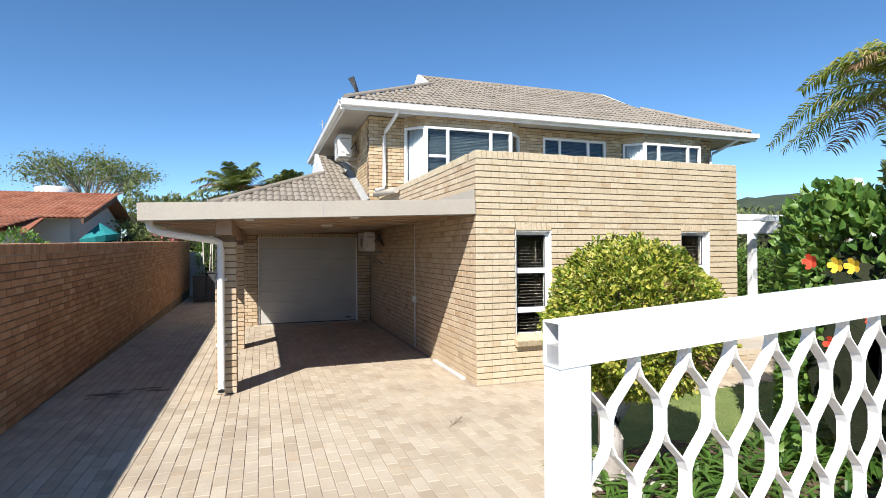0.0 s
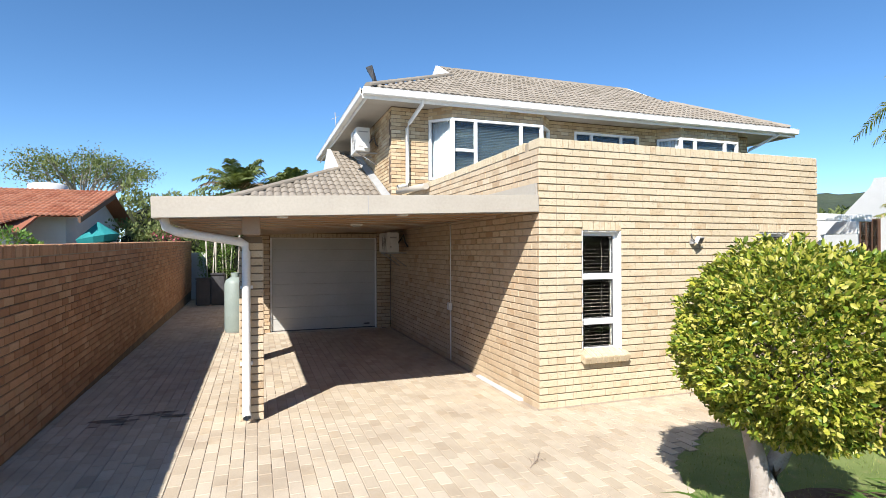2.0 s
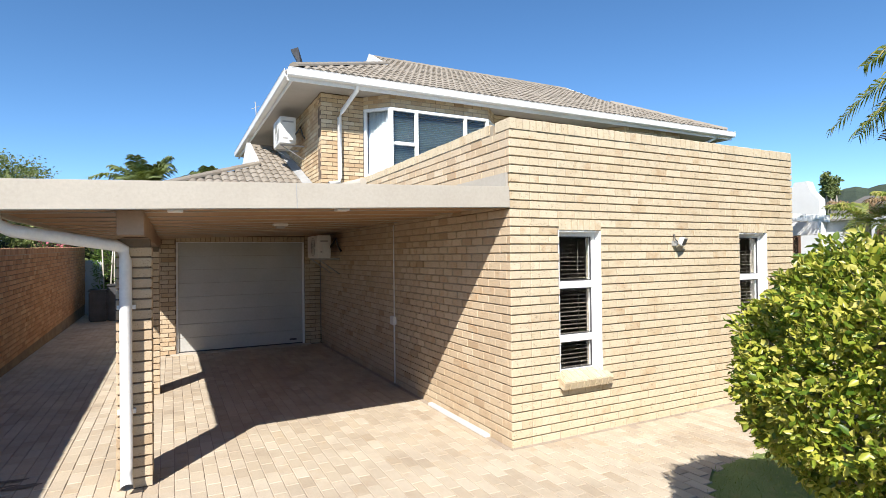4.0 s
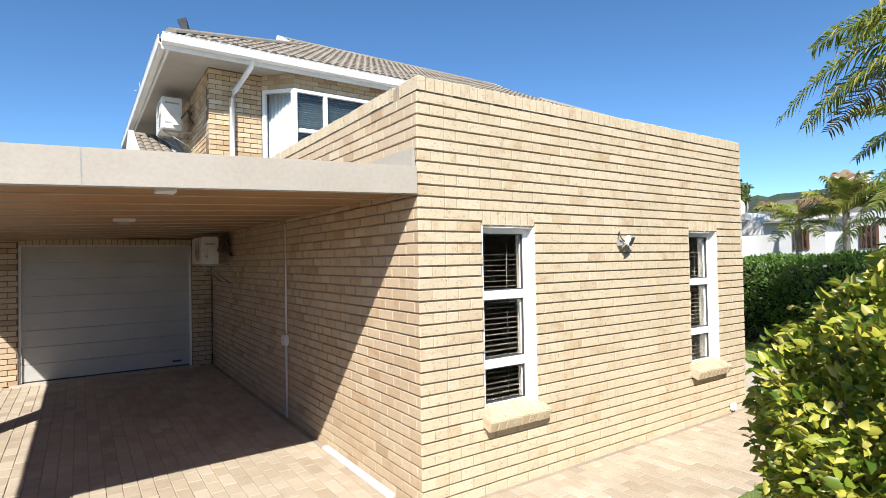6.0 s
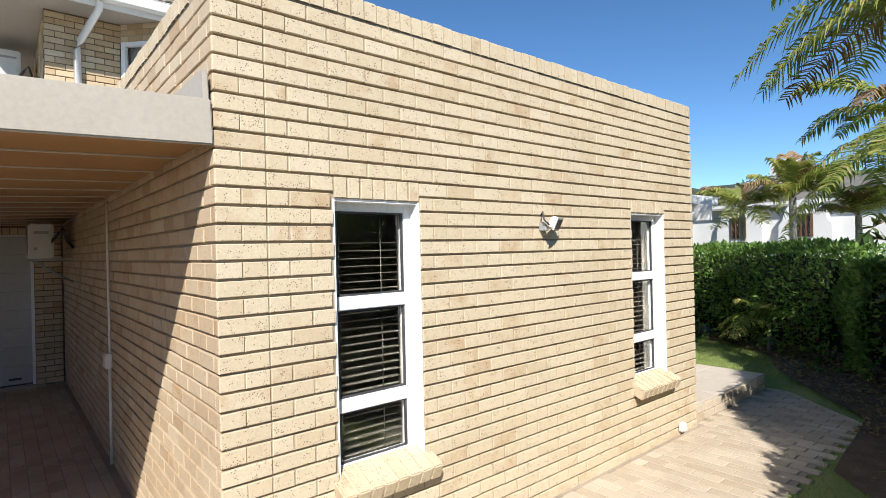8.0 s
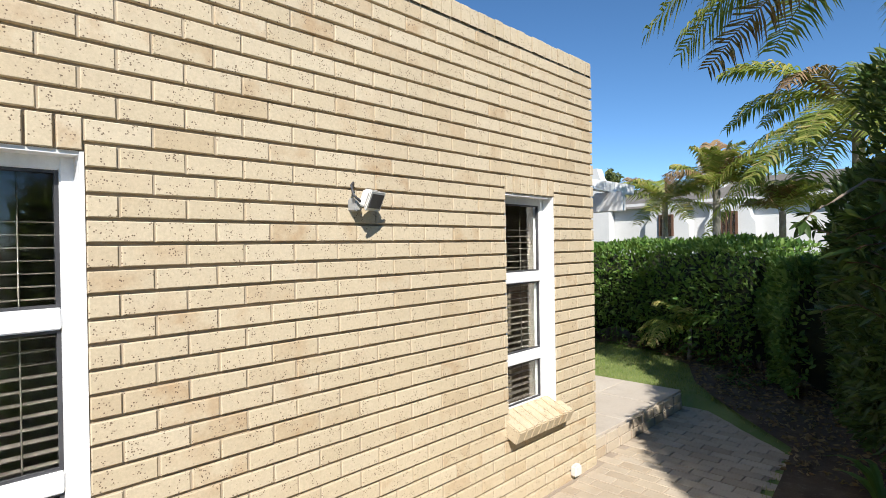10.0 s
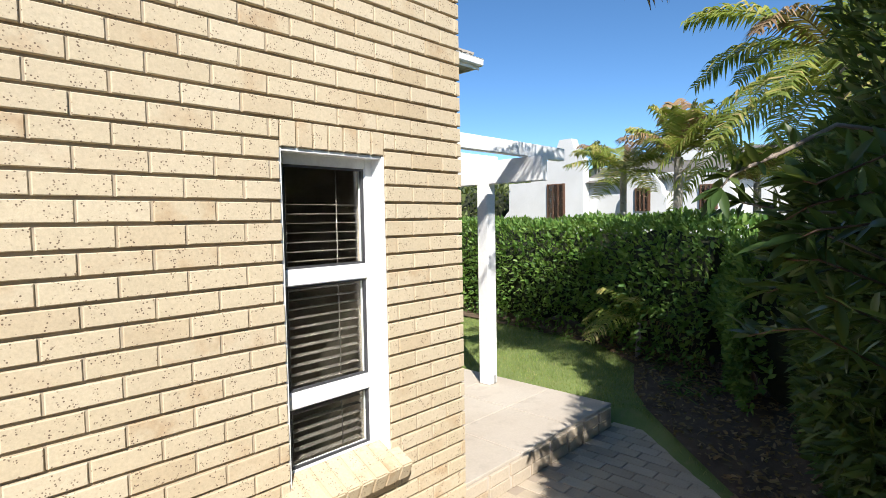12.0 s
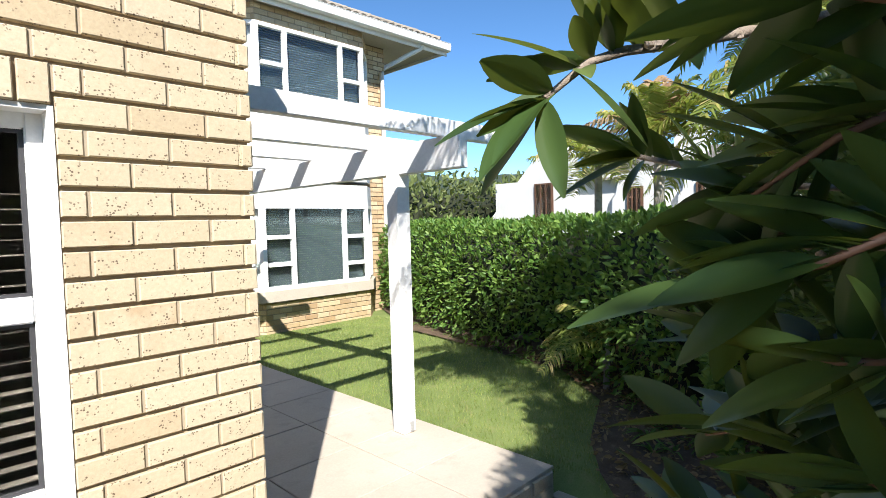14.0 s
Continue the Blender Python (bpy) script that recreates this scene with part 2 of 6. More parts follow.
def raw(name, verts, faces, material, parent=None, label=""):
    me = bpy.data.meshes.new(name)
    me.from_pydata([tuple(v) for v in verts], [], [tuple(f) for f in faces])
    me.materials.append(M[material])
    return tagged(link(name, me, parent), label)


def thing(name, at, label, category, group=""):
    ob = new(name)
    ob.empty_display_size = 0.1
    ob.location = at
    ob.matrix_world = Matrix.Translation(at)
    return tagged(ob, label, category, group)


def add_box(bm, x0, x1, y0, y1, z0, z1, bevel=0.0, m=None):
    made = bmesh.ops.create_cube(bm, size=1.0)["verts"]
    bmesh.ops.transform(bm, matrix=Matrix.Translation(((x0 + x1) / 2, (y0 + y1) / 2, (z0 + z1) / 2)) @ Matrix.Diagonal((x1 - x0, y1 - y0, z1 - z0, 1)), verts=made)
    if bevel:
        edges = list({e for v in made for e in v.link_edges})
        made = list({v for f in bmesh.ops.bevel(bm, geom=edges, offset=bevel, segments=2, affect="EDGES")["faces"] for v in f.verts} | {v for v in made if v.is_valid})
    if m is not None:
        bmesh.ops.transform(bm, matrix=m, verts=[v for v in made if v.is_valid])
    return bm


def box(name, x0, x1, y0, y1, z0, z1, material, parent=None, bevel=0.0, label="", m=None):
    return part(name, add_box(bmesh.new(), x0, x1, y0, y1, z0, z1, bevel, m), material, parent, label)


def tube(name, pts, radius, material, parent=None, label="", sides=10, cap=True, ends=None):
    """A round pipe through points; radius may be a list."""
    pts = [Vector(p) for p in pts]
    rad = radius if isinstance(radius, (list, tuple)) else [radius] * len(pts)
    vs, fs = [], []
    for i, p in enumerate(pts):
        d = (pts[min(i + 1, len(pts) - 1)] - pts[max(i - 1, 0)]).normalized()
        a = d.orthogonal().normalized() if abs(d.z) > 0.99 else d.cross(UP).normalized()
        b = d.cross(a)
        for k in range(sides):
            w = 2 * math.pi * k / sides
            vs.append(p + rad[i] * (math.cos(w) * a + math.sin(w) * b))
    for i in range(len(pts) - 1):
        for k in range(sides):
            k2 = (k + 1) % sides
            fs.append((i * sides + k, i * sides + k2, (i + 1) * sides + k2, (i + 1) * sides + k))
    if cap:
        fs.append(tuple(range(sides))[::-1])
        fs.append(tuple((len(pts) - 1) * sides + k for k in range(sides)))
    ob = raw(name, vs, fs, material, parent, label)
    for p in ob.data.polygons:
        p.use_smooth = len(p.vertices) == 4
    return ob


BRICK_CACHE = {}


def brick_template(w, h, depth, chamfer=0.003):
    """Front face at y = 0, centred on x and z; open at the back."""
    vs = []
    for y, inset in ((depth, 0.0), (chamfer, 0.0), (0.0, chamfer)):
        a, b = w / 2 - inset, h / 2 - inset
        vs += [(-a, y, -b), (a, y, -b), (a, y, b), (-a, y, b)]
    fs = []
    for r in (0, 4):
        for k in range(4):
            k2 = (k + 1) % 4
            fs.append((r + k, r + k2, r + 4 + k2, r + 4 + k))
    fs.append((8, 9, 10, 11))
    return vs, fs


def lay(parent, pieces, frame_m, depth, material, pick=None, name="brick", limit=300, rest="bricks", rest_label="bricks laid in courses"):
    """pieces: (u, v, w, h) in the plane of frame_m (x along, z up, y inwards). Those that pick() takes become objects, the rest one mesh."""
    rng = random.Random(len(pieces))
    vs, fs, n, kept = [], [], 0, 0
    for u, v, w, h in pieces:
        proud = rng.uniform(-0.0022, 0.0022)
        if pick and kept < limit and pick(u, v):
            key = (name, round(w, 3), round(h, 3), round(depth, 3), material)
            if key not in BRICK_CACHE:
                me = bpy.data.meshes.new(name)
                tv, tf = brick_template(w, h, depth)
                me.from_pydata(tv, [], tf)
                me.materials.append(M[material])
                BRICK_CACHE[key] = me
            ob = new(name, BRICK_CACHE[key])
            ob.parent = parent
            ob.matrix_parent_inverse = parent.matrix_world.inverted()
            ob.matrix_basis = frame_m @ Matrix.Translation((u, proud, v)) @ Matrix.Rotation(rng.uniform(-0.006, 0.006), 4, "Y")
            kept += 1
            continue
        tv, tf = brick_template(w, h, depth)
        turn = rng.uniform(-0.004, 0.004)
        for x, y, z in tv:
            vs.append(frame_m @ Vector((u + x + turn * z, y + proud, v + z - turn * x)))
        fs += [tuple(i + n for i in f) for f in tf]
        n += 12
    if vs:
        ob = raw(rest, vs, fs, material + "_joined", parent)
        tagged(ob, rest_label, kind="stuff")


def wall_frame(p0, along):
    """x runs along the wall (to the right seen from outside), y goes inwards."""
    u = Vector(along).normalized()
    inward = UP.cross(u).normalized()
    m = Matrix((u, inward, UP)).transposed().to_4x4()
    return Matrix.Translation(p0) @ m


C = 0.0819


def courses(length, rows, openings=(), unit=0.2165, joint=0.0085, bed=0.0125, first=0, v0=0.0, jitter=0.5):
    """Stretcher bond with the openings (u0, u1, v0, v1) left out."""
    rng = random.Random(int(length * 100) + rows)
    out = []
    for r in range(first, rows):
        lo, hi = v0 + r * C + bed * 0.5, v0 + (r + 1) * C - bed * 0.5
        spans = [(0.0, length)]
        for a, b, c, d in openings:
            if lo < d - 0.03 and hi > c + 0.03:
                spans = [s for u0, u1 in spans for s in ((u0, min(u1, a)), (max(u0, b), u1)) if s[1] - s[0] > 0.02]
        for u0, u1 in spans:
            k = math.floor(u0 / unit) - 1
            while True:
                a = (k + (0.0 if r % 2 else 0.5)) * unit
                b = a + unit
                k += 1
                if a >= u1:
                    break
                a2, b2 = max(a, u0), min(b, u1)
                if b2 - a2 < 0.035:
                    continue
                j = rng.uniform(-jitter, jitter) * 0.002
                out.append(((a2 + b2) / 2 + j, (lo + hi) / 2 + j * 0.4, b2 - a2 - joint, hi - lo))
    return out


def solid_wall(name, p0, along, length, height, thick, openings, material="mortar", inset=0.012, label="", base=0.0, trim=0.0):
    """A wall of that thickness with real openings (u0, u1, v0, v1), its face set back by inset."""
    m = wall_frame(p0, along)
    us = sorted({trim, length - trim, *[o[0] for o in openings], *[o[1] for o in openings]})
    zs = sorted({base, height, *[o[2] for o in openings], *[o[3] for o in openings]})
    bm = bmesh.new()
    for i in range(len(us) - 1):
        for j in range(len(zs) - 1):
            u, v = (us[i] + us[i + 1]) / 2, (zs[j] + zs[j + 1]) / 2
            if not any(o[0] < u < o[1] and o[2] < v < o[3] for o in openings):
                add_box(bm, us[i], us[i + 1], inset, inset + thick, zs[j], zs[j + 1])
    bmesh.ops.remove_doubles(bm, verts=bm.verts, dist=0.0005)
    bm.verts.index_update()
    seen = {}
    for f in bm.faces:
        seen.setdefault(frozenset(v.index for v in f.verts), []).append(f)
    bmesh.ops.delete(bm, geom=[f for fs in seen.values() if len(fs) > 1 for f in fs], context="FACES_ONLY")
    bmesh.ops.transform(bm, matrix=m, verts=bm.verts)
    ob = part(name, bm, material)
    return tagged(ob, label, "wall", kind="structure"), m

# ---- ground, paving, lawn ----
FRONT, SIDE_X, RIGHT_X, TOP = 6.86, 3.10, 7.485, 3.045
GARAGE_Y, HOUSE_Y, HOUSE_X0, HOUSE_X1 = 13.85, 12.85, 2.88, 13.1

bm = bmesh.new()
bmesh.ops.create_circle(bm, cap_ends=True, radius=900, segments=48)
bmesh.ops.translate(bm, vec=(0, 0, -0.06), verts=bm.verts)
tagged(part("ground", bm, "ground"), "dry green open ground round the houses", "ground", kind="structure")

EDGE = [(2.75, -4.0), (2.65, 0.5), (2.60, 3.3), (2.85, 4.35), (3.5, 5.25), (4.3, 5.72), (5.6, 5.80), (7.5, 5.84), (8.72, 5.87), (9.53, 6.76), (9.50, 6.95)]


def inside(x, y, poly):
    hit = False
    for i in range(len(poly)):
        (x0, y0), (x1, y1) = poly[i - 1], poly[i]
        if (y0 > y) != (y1 > y) and x < (x1 - x0) * (y - y0) / (y1 - y0) + x0:
            hit = not hit
    return hit


PAVED = [(-2.3, -4.0), *EDGE, (7.47, 6.95), (7.47, 6.86), (3.1, 6.86), (3.1, 13.85), (0.0, 13.85), (0.0, 23.5), (-2.3, 23.5)]
bm = bmesh.new()
bm.faces.new([bm.verts.new((x, y, -0.006)) for x, y in PAVED])
driveway = tagged(part("driveway", bm, "pave_joint"), "driveway of pale beige clay pavers in rows", "driveway", kind="structure")


def lawn_height(x, y):
    s = min(1.0, max(0.0, (x - 7.6) / 2.0)) * min(1.0, max(0.0, (y - 5.6) / 1.2))
    return 0.002 + 0.125 * s + 0.012 * noise.noise((x * 0.8, y * 0.8, 0))


bm = bmesh.new()
grid = {}
for i in range(0, 61):
    for j in range(0, 76):
        grid[i, j] = bm.verts.new((2.4 + i * 0.2, -1.5 + j * 0.2, lawn_height(2.4 + i * 0.2, -1.5 + j * 0.2)))
for i in range(60):
    for j in range(75):
        x, y = 2.5 + i * 0.2, -1.4 + j * 0.2
        if any(not inside(px, py, PAVED) for px in (x - 0.1, x + 0.1) for py in (y - 0.1, y + 0.1)) and not (y > 6.9 and x < 9.2 and y < 12.9) and not (y > 12.9 and x < 13) and not (y > 6.6 and x < 7.7) and not (x < 3.2 and y > 4.9):
            bm.faces.new((grid[i, j], grid[i + 1, j], grid[i + 1, j + 1], grid[i, j + 1]))
bmesh.ops.delete(bm, geom=[v for v in bm.verts if not v.link_faces], context="VERTS")
for f in bm.faces:
    f.smooth = True
lawn = tagged(part("lawn", bm, "grass"), "short sunlit green lawn beside the house", "lawn", kind="structure")
for v in lawn.data.vertices:
    if inside(v.co.x, v.co.y, PAVED):
        v.co.z = -0.03

# ---- the flat-roofed front room ----
ROWS = 36
W_LO, W_HI = 0.602, 26 * C - 0.112
WINDOWS = [(3.67, 4.205), (6.405, 6.94)]
openings = [(a - SIDE_X, b - SIDE_X, W_LO, W_HI) for a, b in WINDOWS]
wall_front, m_front = solid_wall("wall_front", (SIDE_X, FRONT, 0), (1, 0, 0), RIGHT_X - SIDE_X, ROWS * C, 0.21, openings, trim=0.012, inset=0.017, label="sunlit cream face-brick wall with two narrow windows")
side_len = GARAGE_Y - FRONT
wall_side, m_side = solid_wall("wall_side", (SIDE_X, GARAGE_Y, 0), (0, -1, 0), side_len - 0.232, ROWS * C, 0.21, [], label="long brick side wall shaded by the carport")
wall_garden, m_garden = solid_wall("wall_garden", (RIGHT_X, FRONT + 0.232, 0), (0, 1, 0), HOUSE_Y - FRONT - 0.232, ROWS * C, 0.21, [], label="brick wall of the front room towards the patio")
bm = bmesh.new()
add_box(bm, SIDE_X + 0.02, RIGHT_X - 0.02, FRONT + 0.23, HOUSE_Y - 0.02, 2.62, 2.74)
tagged(part("roof_slab", bm, "flatroof"), "flat roof slab behind a brick parapet", "roof", kind="structure")
bm = bmesh.new()
add_box(bm, SIDE_X + 0.23, RIGHT_X - 0.23, FRONT + 0.24, HOUSE_Y - 0.02, 0.0, 0.10)
tagged(part("floor_room", bm, "room"), "dim floor inside the front room", "floor", kind="structure")
bm = bmesh.new()
add_box(bm, SIDE_X + 0.23, RIGHT_X - 0.23, FRONT + 2.6, FRONT + 2.72, 0.1, 2.62)
tagged(part("wall_room", bm, "room"), "plain wall inside the front room", "wall", kind="structure")

BOND = 0.228


def front_pieces():
    """The corner stack, one brick wide, stands apart from the field by a straight joint."""
    out = []
    for u, v, w, h in courses(BOND, ROWS, unit=0.228):
        out.append((u, v, w + 0.004, h))
    field = courses(RIGHT_X - SIDE_X - BOND, ROWS, [(a - BOND, b - BOND, c, d + 0.112) for a, b, c, d in openings])
    out += [(u + BOND, v, w, h) for u, v, w, h in field]
    return out


def perpends(parent, pieces, frame_m, joint=0.0085, inset=0.007):
    """The upright joints between the bricks, filled nearly flush with pale mortar."""
    vs, fs = [], []
    for u, v, w, h in pieces:
        a, b, n = u - w / 2 - joint - 0.001, u - w / 2 + 0.001, len(vs)
        vs += [frame_m @ Vector(q) for q in ((a, inset, v - h / 2), (b, inset, v - h / 2), (b, inset, v + h / 2), (a, inset, v + h / 2), (b, 0.02, v + h / 2), (a, 0.02, v + h / 2), (b, 0.02, v - h / 2), (a, 0.02, v - h / 2))]
        fs += [(n, n + 1, n + 2, n + 3), (n + 3, n + 2, n + 4, n + 5), (n + 1, n, n + 7, n + 6)]
    tagged(raw("perpend_mortar", vs, fs, "mortar_pale", parent), kind="stuff")


perpends(wall_front, [q for q in front_pieces() if q[0] - q[2] / 2 > 0.03 and not any(abs(q[0] - q[2] / 2 - o[1]) < 0.03 and o[2] - 0.05 < q[1] < o[3] for o in openings)], m_front)
lay(wall_front, front_pieces(), m_front, 0.05, "cream", lambda u, v: 0.55 < u < 4.3 and 1.0 < v < 2.35, "brick")
heads = []
for a, b, c, d in openings:
    n = 7
    for k in range(n):
        heads.append((a + (k + 0.5) * (b - a) / n, d + 0.056, (b - a) / n - 0.009, 0.104))
lay(wall_front, heads, m_front, 0.05, "cream", lambda u, v: True, "soldier_brick")
lay(wall_side, courses(side_len, ROWS), m_side, 0.05, "rose", lambda u, v: u > 4.3 and 0.5 < v < 2.1, "brick")
lay(wall_garden, courses(HOUSE_Y - FRONT, ROWS), wall_frame((RIGHT_X, FRONT, 0), (0, 1, 0)), 0.05, "cream")


def coping(name, p0, along, length, label, height=0.1, width=0.25, unit=0.0765, base=36 * C, material="cream", pick=None):
    """A row of bricks on end along the top of a wall."""
    ob = thing(name, Vector(p0) + Vector((0, 0, base)), label, "coping")
    tagged(ob, kind="structure")
    m = wall_frame(p0, along)
    rng = random.Random(int(length * 50))
    vs, fs, n, kept = [], [], 0, 0
    for k in range(int(length / unit)):
        w, h = unit - 0.008, height + rng.uniform(-0.003, 0.003)
        tv, tf = [], []
        b = 0.006
        for x, y, z in ((-w / 2, 0, 0), (w / 2, 0, 0), (w / 2, width, 0), (-w / 2, width, 0), (-w / 2, 0, h - b), (w / 2, 0, h - b), (w / 2, width, h - b), (-w / 2, width, h - b), (-w / 2 + b, b, h), (w / 2 - b, b, h), (w / 2 - b, width - b, h), (-w / 2 + b, width - b, h)):
            tv.append((x, y, z))
        for r in (0, 4):
            for q in range(4):
                tf.append((r + q, r + (q + 1) % 4, r + 4 + (q + 1) % 4, r + 4 + q))
        tf.append((8, 9, 10, 11))
        at = Matrix.Translation(((k + 0.5) * unit, rng.uniform(-0.004, 0.003) - 0.002, base + 0.006))
        if pick and pick(k * unit) and kept < 120:
            me = bpy.data.meshes.new("coping_brick")
            me.from_pydata(tv, [], tf)
            me.materials.append(M[material])
            o = new("coping_brick", me)
            o.parent = ob
            o.matrix_parent_inverse = ob.matrix_world.inverted()
            o.matrix_basis = m @ at
            kept += 1
            continue
        vs += [m @ at @ Vector(v) for v in tv]
        fs += [tuple(i + n for i in f) for f in tf]
        n += 12
    if vs:
        tagged(raw("coping_bricks", vs, fs, material + "_joined", ob), kind="stuff")
    bm = add_box(bmesh.new(), 0.012, length - 0.012, 0.008, width - 0.008, base - 0.012, base + height - 0.012)
    bmesh.ops.transform(bm, matrix=m, verts=bm.verts)
    part("mortar_bed", bm, "mortar", ob)
    return ob


coping("coping_front", (SIDE_X, FRONT - 0.004, 0), (1, 0, 0), RIGHT_X - SIDE_X, "cream bricks on end along the parapet", pick=lambda u: True)
coping("coping_side", (SIDE_X - 0.004, HOUSE_Y, 0), (0, -1, 0), HOUSE_Y - FRONT - 0.26, "cream bricks on end along the side parapet", pick=lambda u: u > 3)
coping("coping_garden", (RIGHT_X + 0.004, FRONT + 0.26, 0), (0, 1, 0), HOUSE_Y - FRONT - 0.3, "cream bricks on end above the patio wall")


def narrow_window(x0, x1, index):
    w = thing("window_%d" % index, (x0, FRONT, W_LO), "narrow white-framed window with three panes and slatted blinds", "window")
    tagged(w, kind="structure")
    y = FRONT + 0.085
    fr = 0.052
    H = W_HI - W_LO
    splits = [W_LO + H * 0.245, W_LO + H * 0.62]
    bm = bmesh.new()
    add_box(bm, x0, x0 + fr, y, y + 0.06, W_LO, W_HI, 0.004)
    add_box(bm, x1 - fr, x1, y, y + 0.06, W_LO, W_HI, 0.004)
    add_box(bm, x0 + fr, x1 - fr, y, y + 0.06, W_LO, W_LO + 0.045, 0.004)
    add_box(bm, x0 + fr, x1 - fr, y, y + 0.06, W_HI - 0.055, W_HI, 0.004)
    part("window_frame", bm, "white", w)
    for z in splits:
        box("transom", x0 + fr, x1 - fr, y - 0.004, y + 0.056, z - 0.036, z + 0.036, "white", w, 0.005)
    # plastered reveals
    bm = bmesh.new()
    add_box(bm, x0 - 0.001, x0 + 0.010, FRONT + 0.016, y, W_LO, W_HI)
    add_box(bm, x1 - 0.012, x1 + 0.001, FRONT + 0.006, y, W_LO, W_HI)
    add_box(bm, x0 + 0.010, x1 - 0.012, FRONT + 0.014, y, W_HI - 0.012, W_HI + 0.002)
    part("reveal", bm, "white", w)
    zs = [W_LO + 0.045, splits[0], splits[1], W_HI - 0.055]
    for k in range(3):
        lo, hi = zs[k] + (0.036 if k else 0), zs[k + 1] - (0.036 if k < 2 else 0)
        g = box("pane", x0 + fr, x1 - fr, y + 0.028, y + 0.033, lo, hi, "glass", w)
        g.visible_shadow = False
        bm = bmesh.new()
        for a, b, c, d in ((x0 + fr, x0 + fr + 0.012, lo, hi), (x1 - fr - 0.012, x1 - fr, lo, hi), (x0 + fr + 0.012, x1 - fr - 0.012, lo, lo + 0.01), (x0 + fr + 0.012, x1 - fr - 0.012, hi - 0.01, hi)):
            add_box(bm, a, b, y + 0.012, y + 0.026, c, d)
        part("gasket", bm, "dark", w)
    # the blind hangs behind the panes
    blind = thing("venetian_blind", (x0, y + 0.12, W_HI), "half-open slatted blind behind the window", "blind")
    z = W_HI - 0.22
    rng = random.Random(index)
    step = 0.043
    k = 0
    tilt = 0.2
    while z > W_LO + 0.03:
        tilt = 0.04 if z > W_LO + H * 0.62 else 0.10
        bm = add_box(bmesh.new(), x0 + 0.03, x1 - 0.03, -0.015, 0.015, -0.0012, 0.0012)
        bmesh.ops.transform(bm, matrix=Matrix.Translation((0, y + 0.125, z)) @ Matrix.Rotation(tilt + rng.uniform(-0.05, 0.05), 4, "X"), verts=bm.verts)
        part("slat", bm, "slat", blind)
        z -= step
    for f in (0.22, 0.72):
        x = x0 + (x1 - x0) * f
        tube("cord", [(x, y + 0.10, W_HI - 0.05), (x, y + 0.10, W_LO + 0.03)], 0.0025, "slat", blind, sides=5)
    # sill of bricks laid on edge, sloping outwards
    sill = thing("brick_sill", (x0, FRONT, W_LO), "sloping cream brick window sill", "sill", "window sills")
    n, sx0, sx1 = 8, x0 - 0.035, x1 + 0.055
    for k in range(n):
        a, b = sx0 + (sx1 - sx0) * k / n, sx0 + (sx1 - sx0) * (k + 1) / n
        bm = add_box(bmesh.new(), a + 0.002, b - 0.002, -0.115, 0.085, -0.092, 0.0, 0.007)
        bmesh.ops.transform(bm, matrix=Matrix.Translation((0, FRONT, W_LO + 0.012)) @ Matrix.Rotation(radians(24), 4, "X"), verts=bm.verts)
        part("sill_brick", bm, "cream", sill)
    bm = add_box(bmesh.new(), sx0 + 0.006, sx1 - 0.006, -0.109, 0.085, -0.086, -0.006)
    bmesh.ops.transform(bm, matrix=Matrix.Translation((0, FRONT, W_LO + 0.012)) @ Matrix.Rotation(radians(24), 4, "X"), verts=bm.verts)
    part("mortar_bed", bm, "cream", sill)
    return w


for i, (a, b) in enumerate(WINDOWS):
    narrow_window(a, b, i + 1)

# ---- carport ----


def soffit_z(x):
    return 2.085 + (x + 0.76) * 0.135 / 3.86


SLOPE = Matrix.Translation((-0.76, 0, 2.085)) @ Matrix.Rotation(-math.atan2(0.135, 3.86), 4, "Y")
carport = thing("carport_roof", (-0.76, FRONT, 2.085), "flat carport roof with a grey fascia on brick piers", "carport")
tagged(carport, kind="structure")
CL = 3.86
bm = add_box(bmesh.new(), 0.0, CL, FRONT - 0.012, FRONT + 0.02, 0.0, 0.195, 0.006, SLOPE)
part("front_fascia", bm, "fascia", carport, "pale grey painted fascia board")
box("side_fascia", 0.0, 0.03, FRONT + 0.021, GARAGE_Y - 0.6, 0.0, 0.195, "fascia", carport, 0.004, m=SLOPE)
box("fascia_joint", 1.93, 1.936, FRONT - 0.0135, FRONT - 0.011, 0.0, 0.19, "grey", carport, m=SLOPE)
box("roof_deck", 0.03, CL - 0.002, FRONT + 0.021, GARAGE_Y - 0.02, 0.15, 0.185, "flatroof", carport, m=SLOPE)
box("upstand", CL - 0.028, CL - 0.004, FRONT + 0.0, GARAGE_Y - 1.1, 0.186, 0.325, "fascia", carport, 0.004, m=SLOPE)
bm = bmesh.new()
n = 13
for k in range(n):
    y0 = FRONT + 0.03 + k * 0.5375
    add_box(bm, 0.04, CL - 0.004, y0, y0 + 0.531, 0.03, 0.046, 0.003, SLOPE)
add_box(bm, 0.04, CL - 0.004, FRONT + 0.03, GARAGE_Y - 0.02, 0.047, 0.06, 0, SLOPE)
for k in range(1, n):
    y0 = FRONT + 0.03 + k * 0.5375
    box("cover_strip", 0.04, CL - 0.004, y0 - 0.012, y0 + 0.004, 0.022, 0.029, "soffit", carport, m=SLOPE)
tagged(part("ceiling_carport", bm, "board"), "brown boarded carport ceiling", "ceiling", kind="structure")


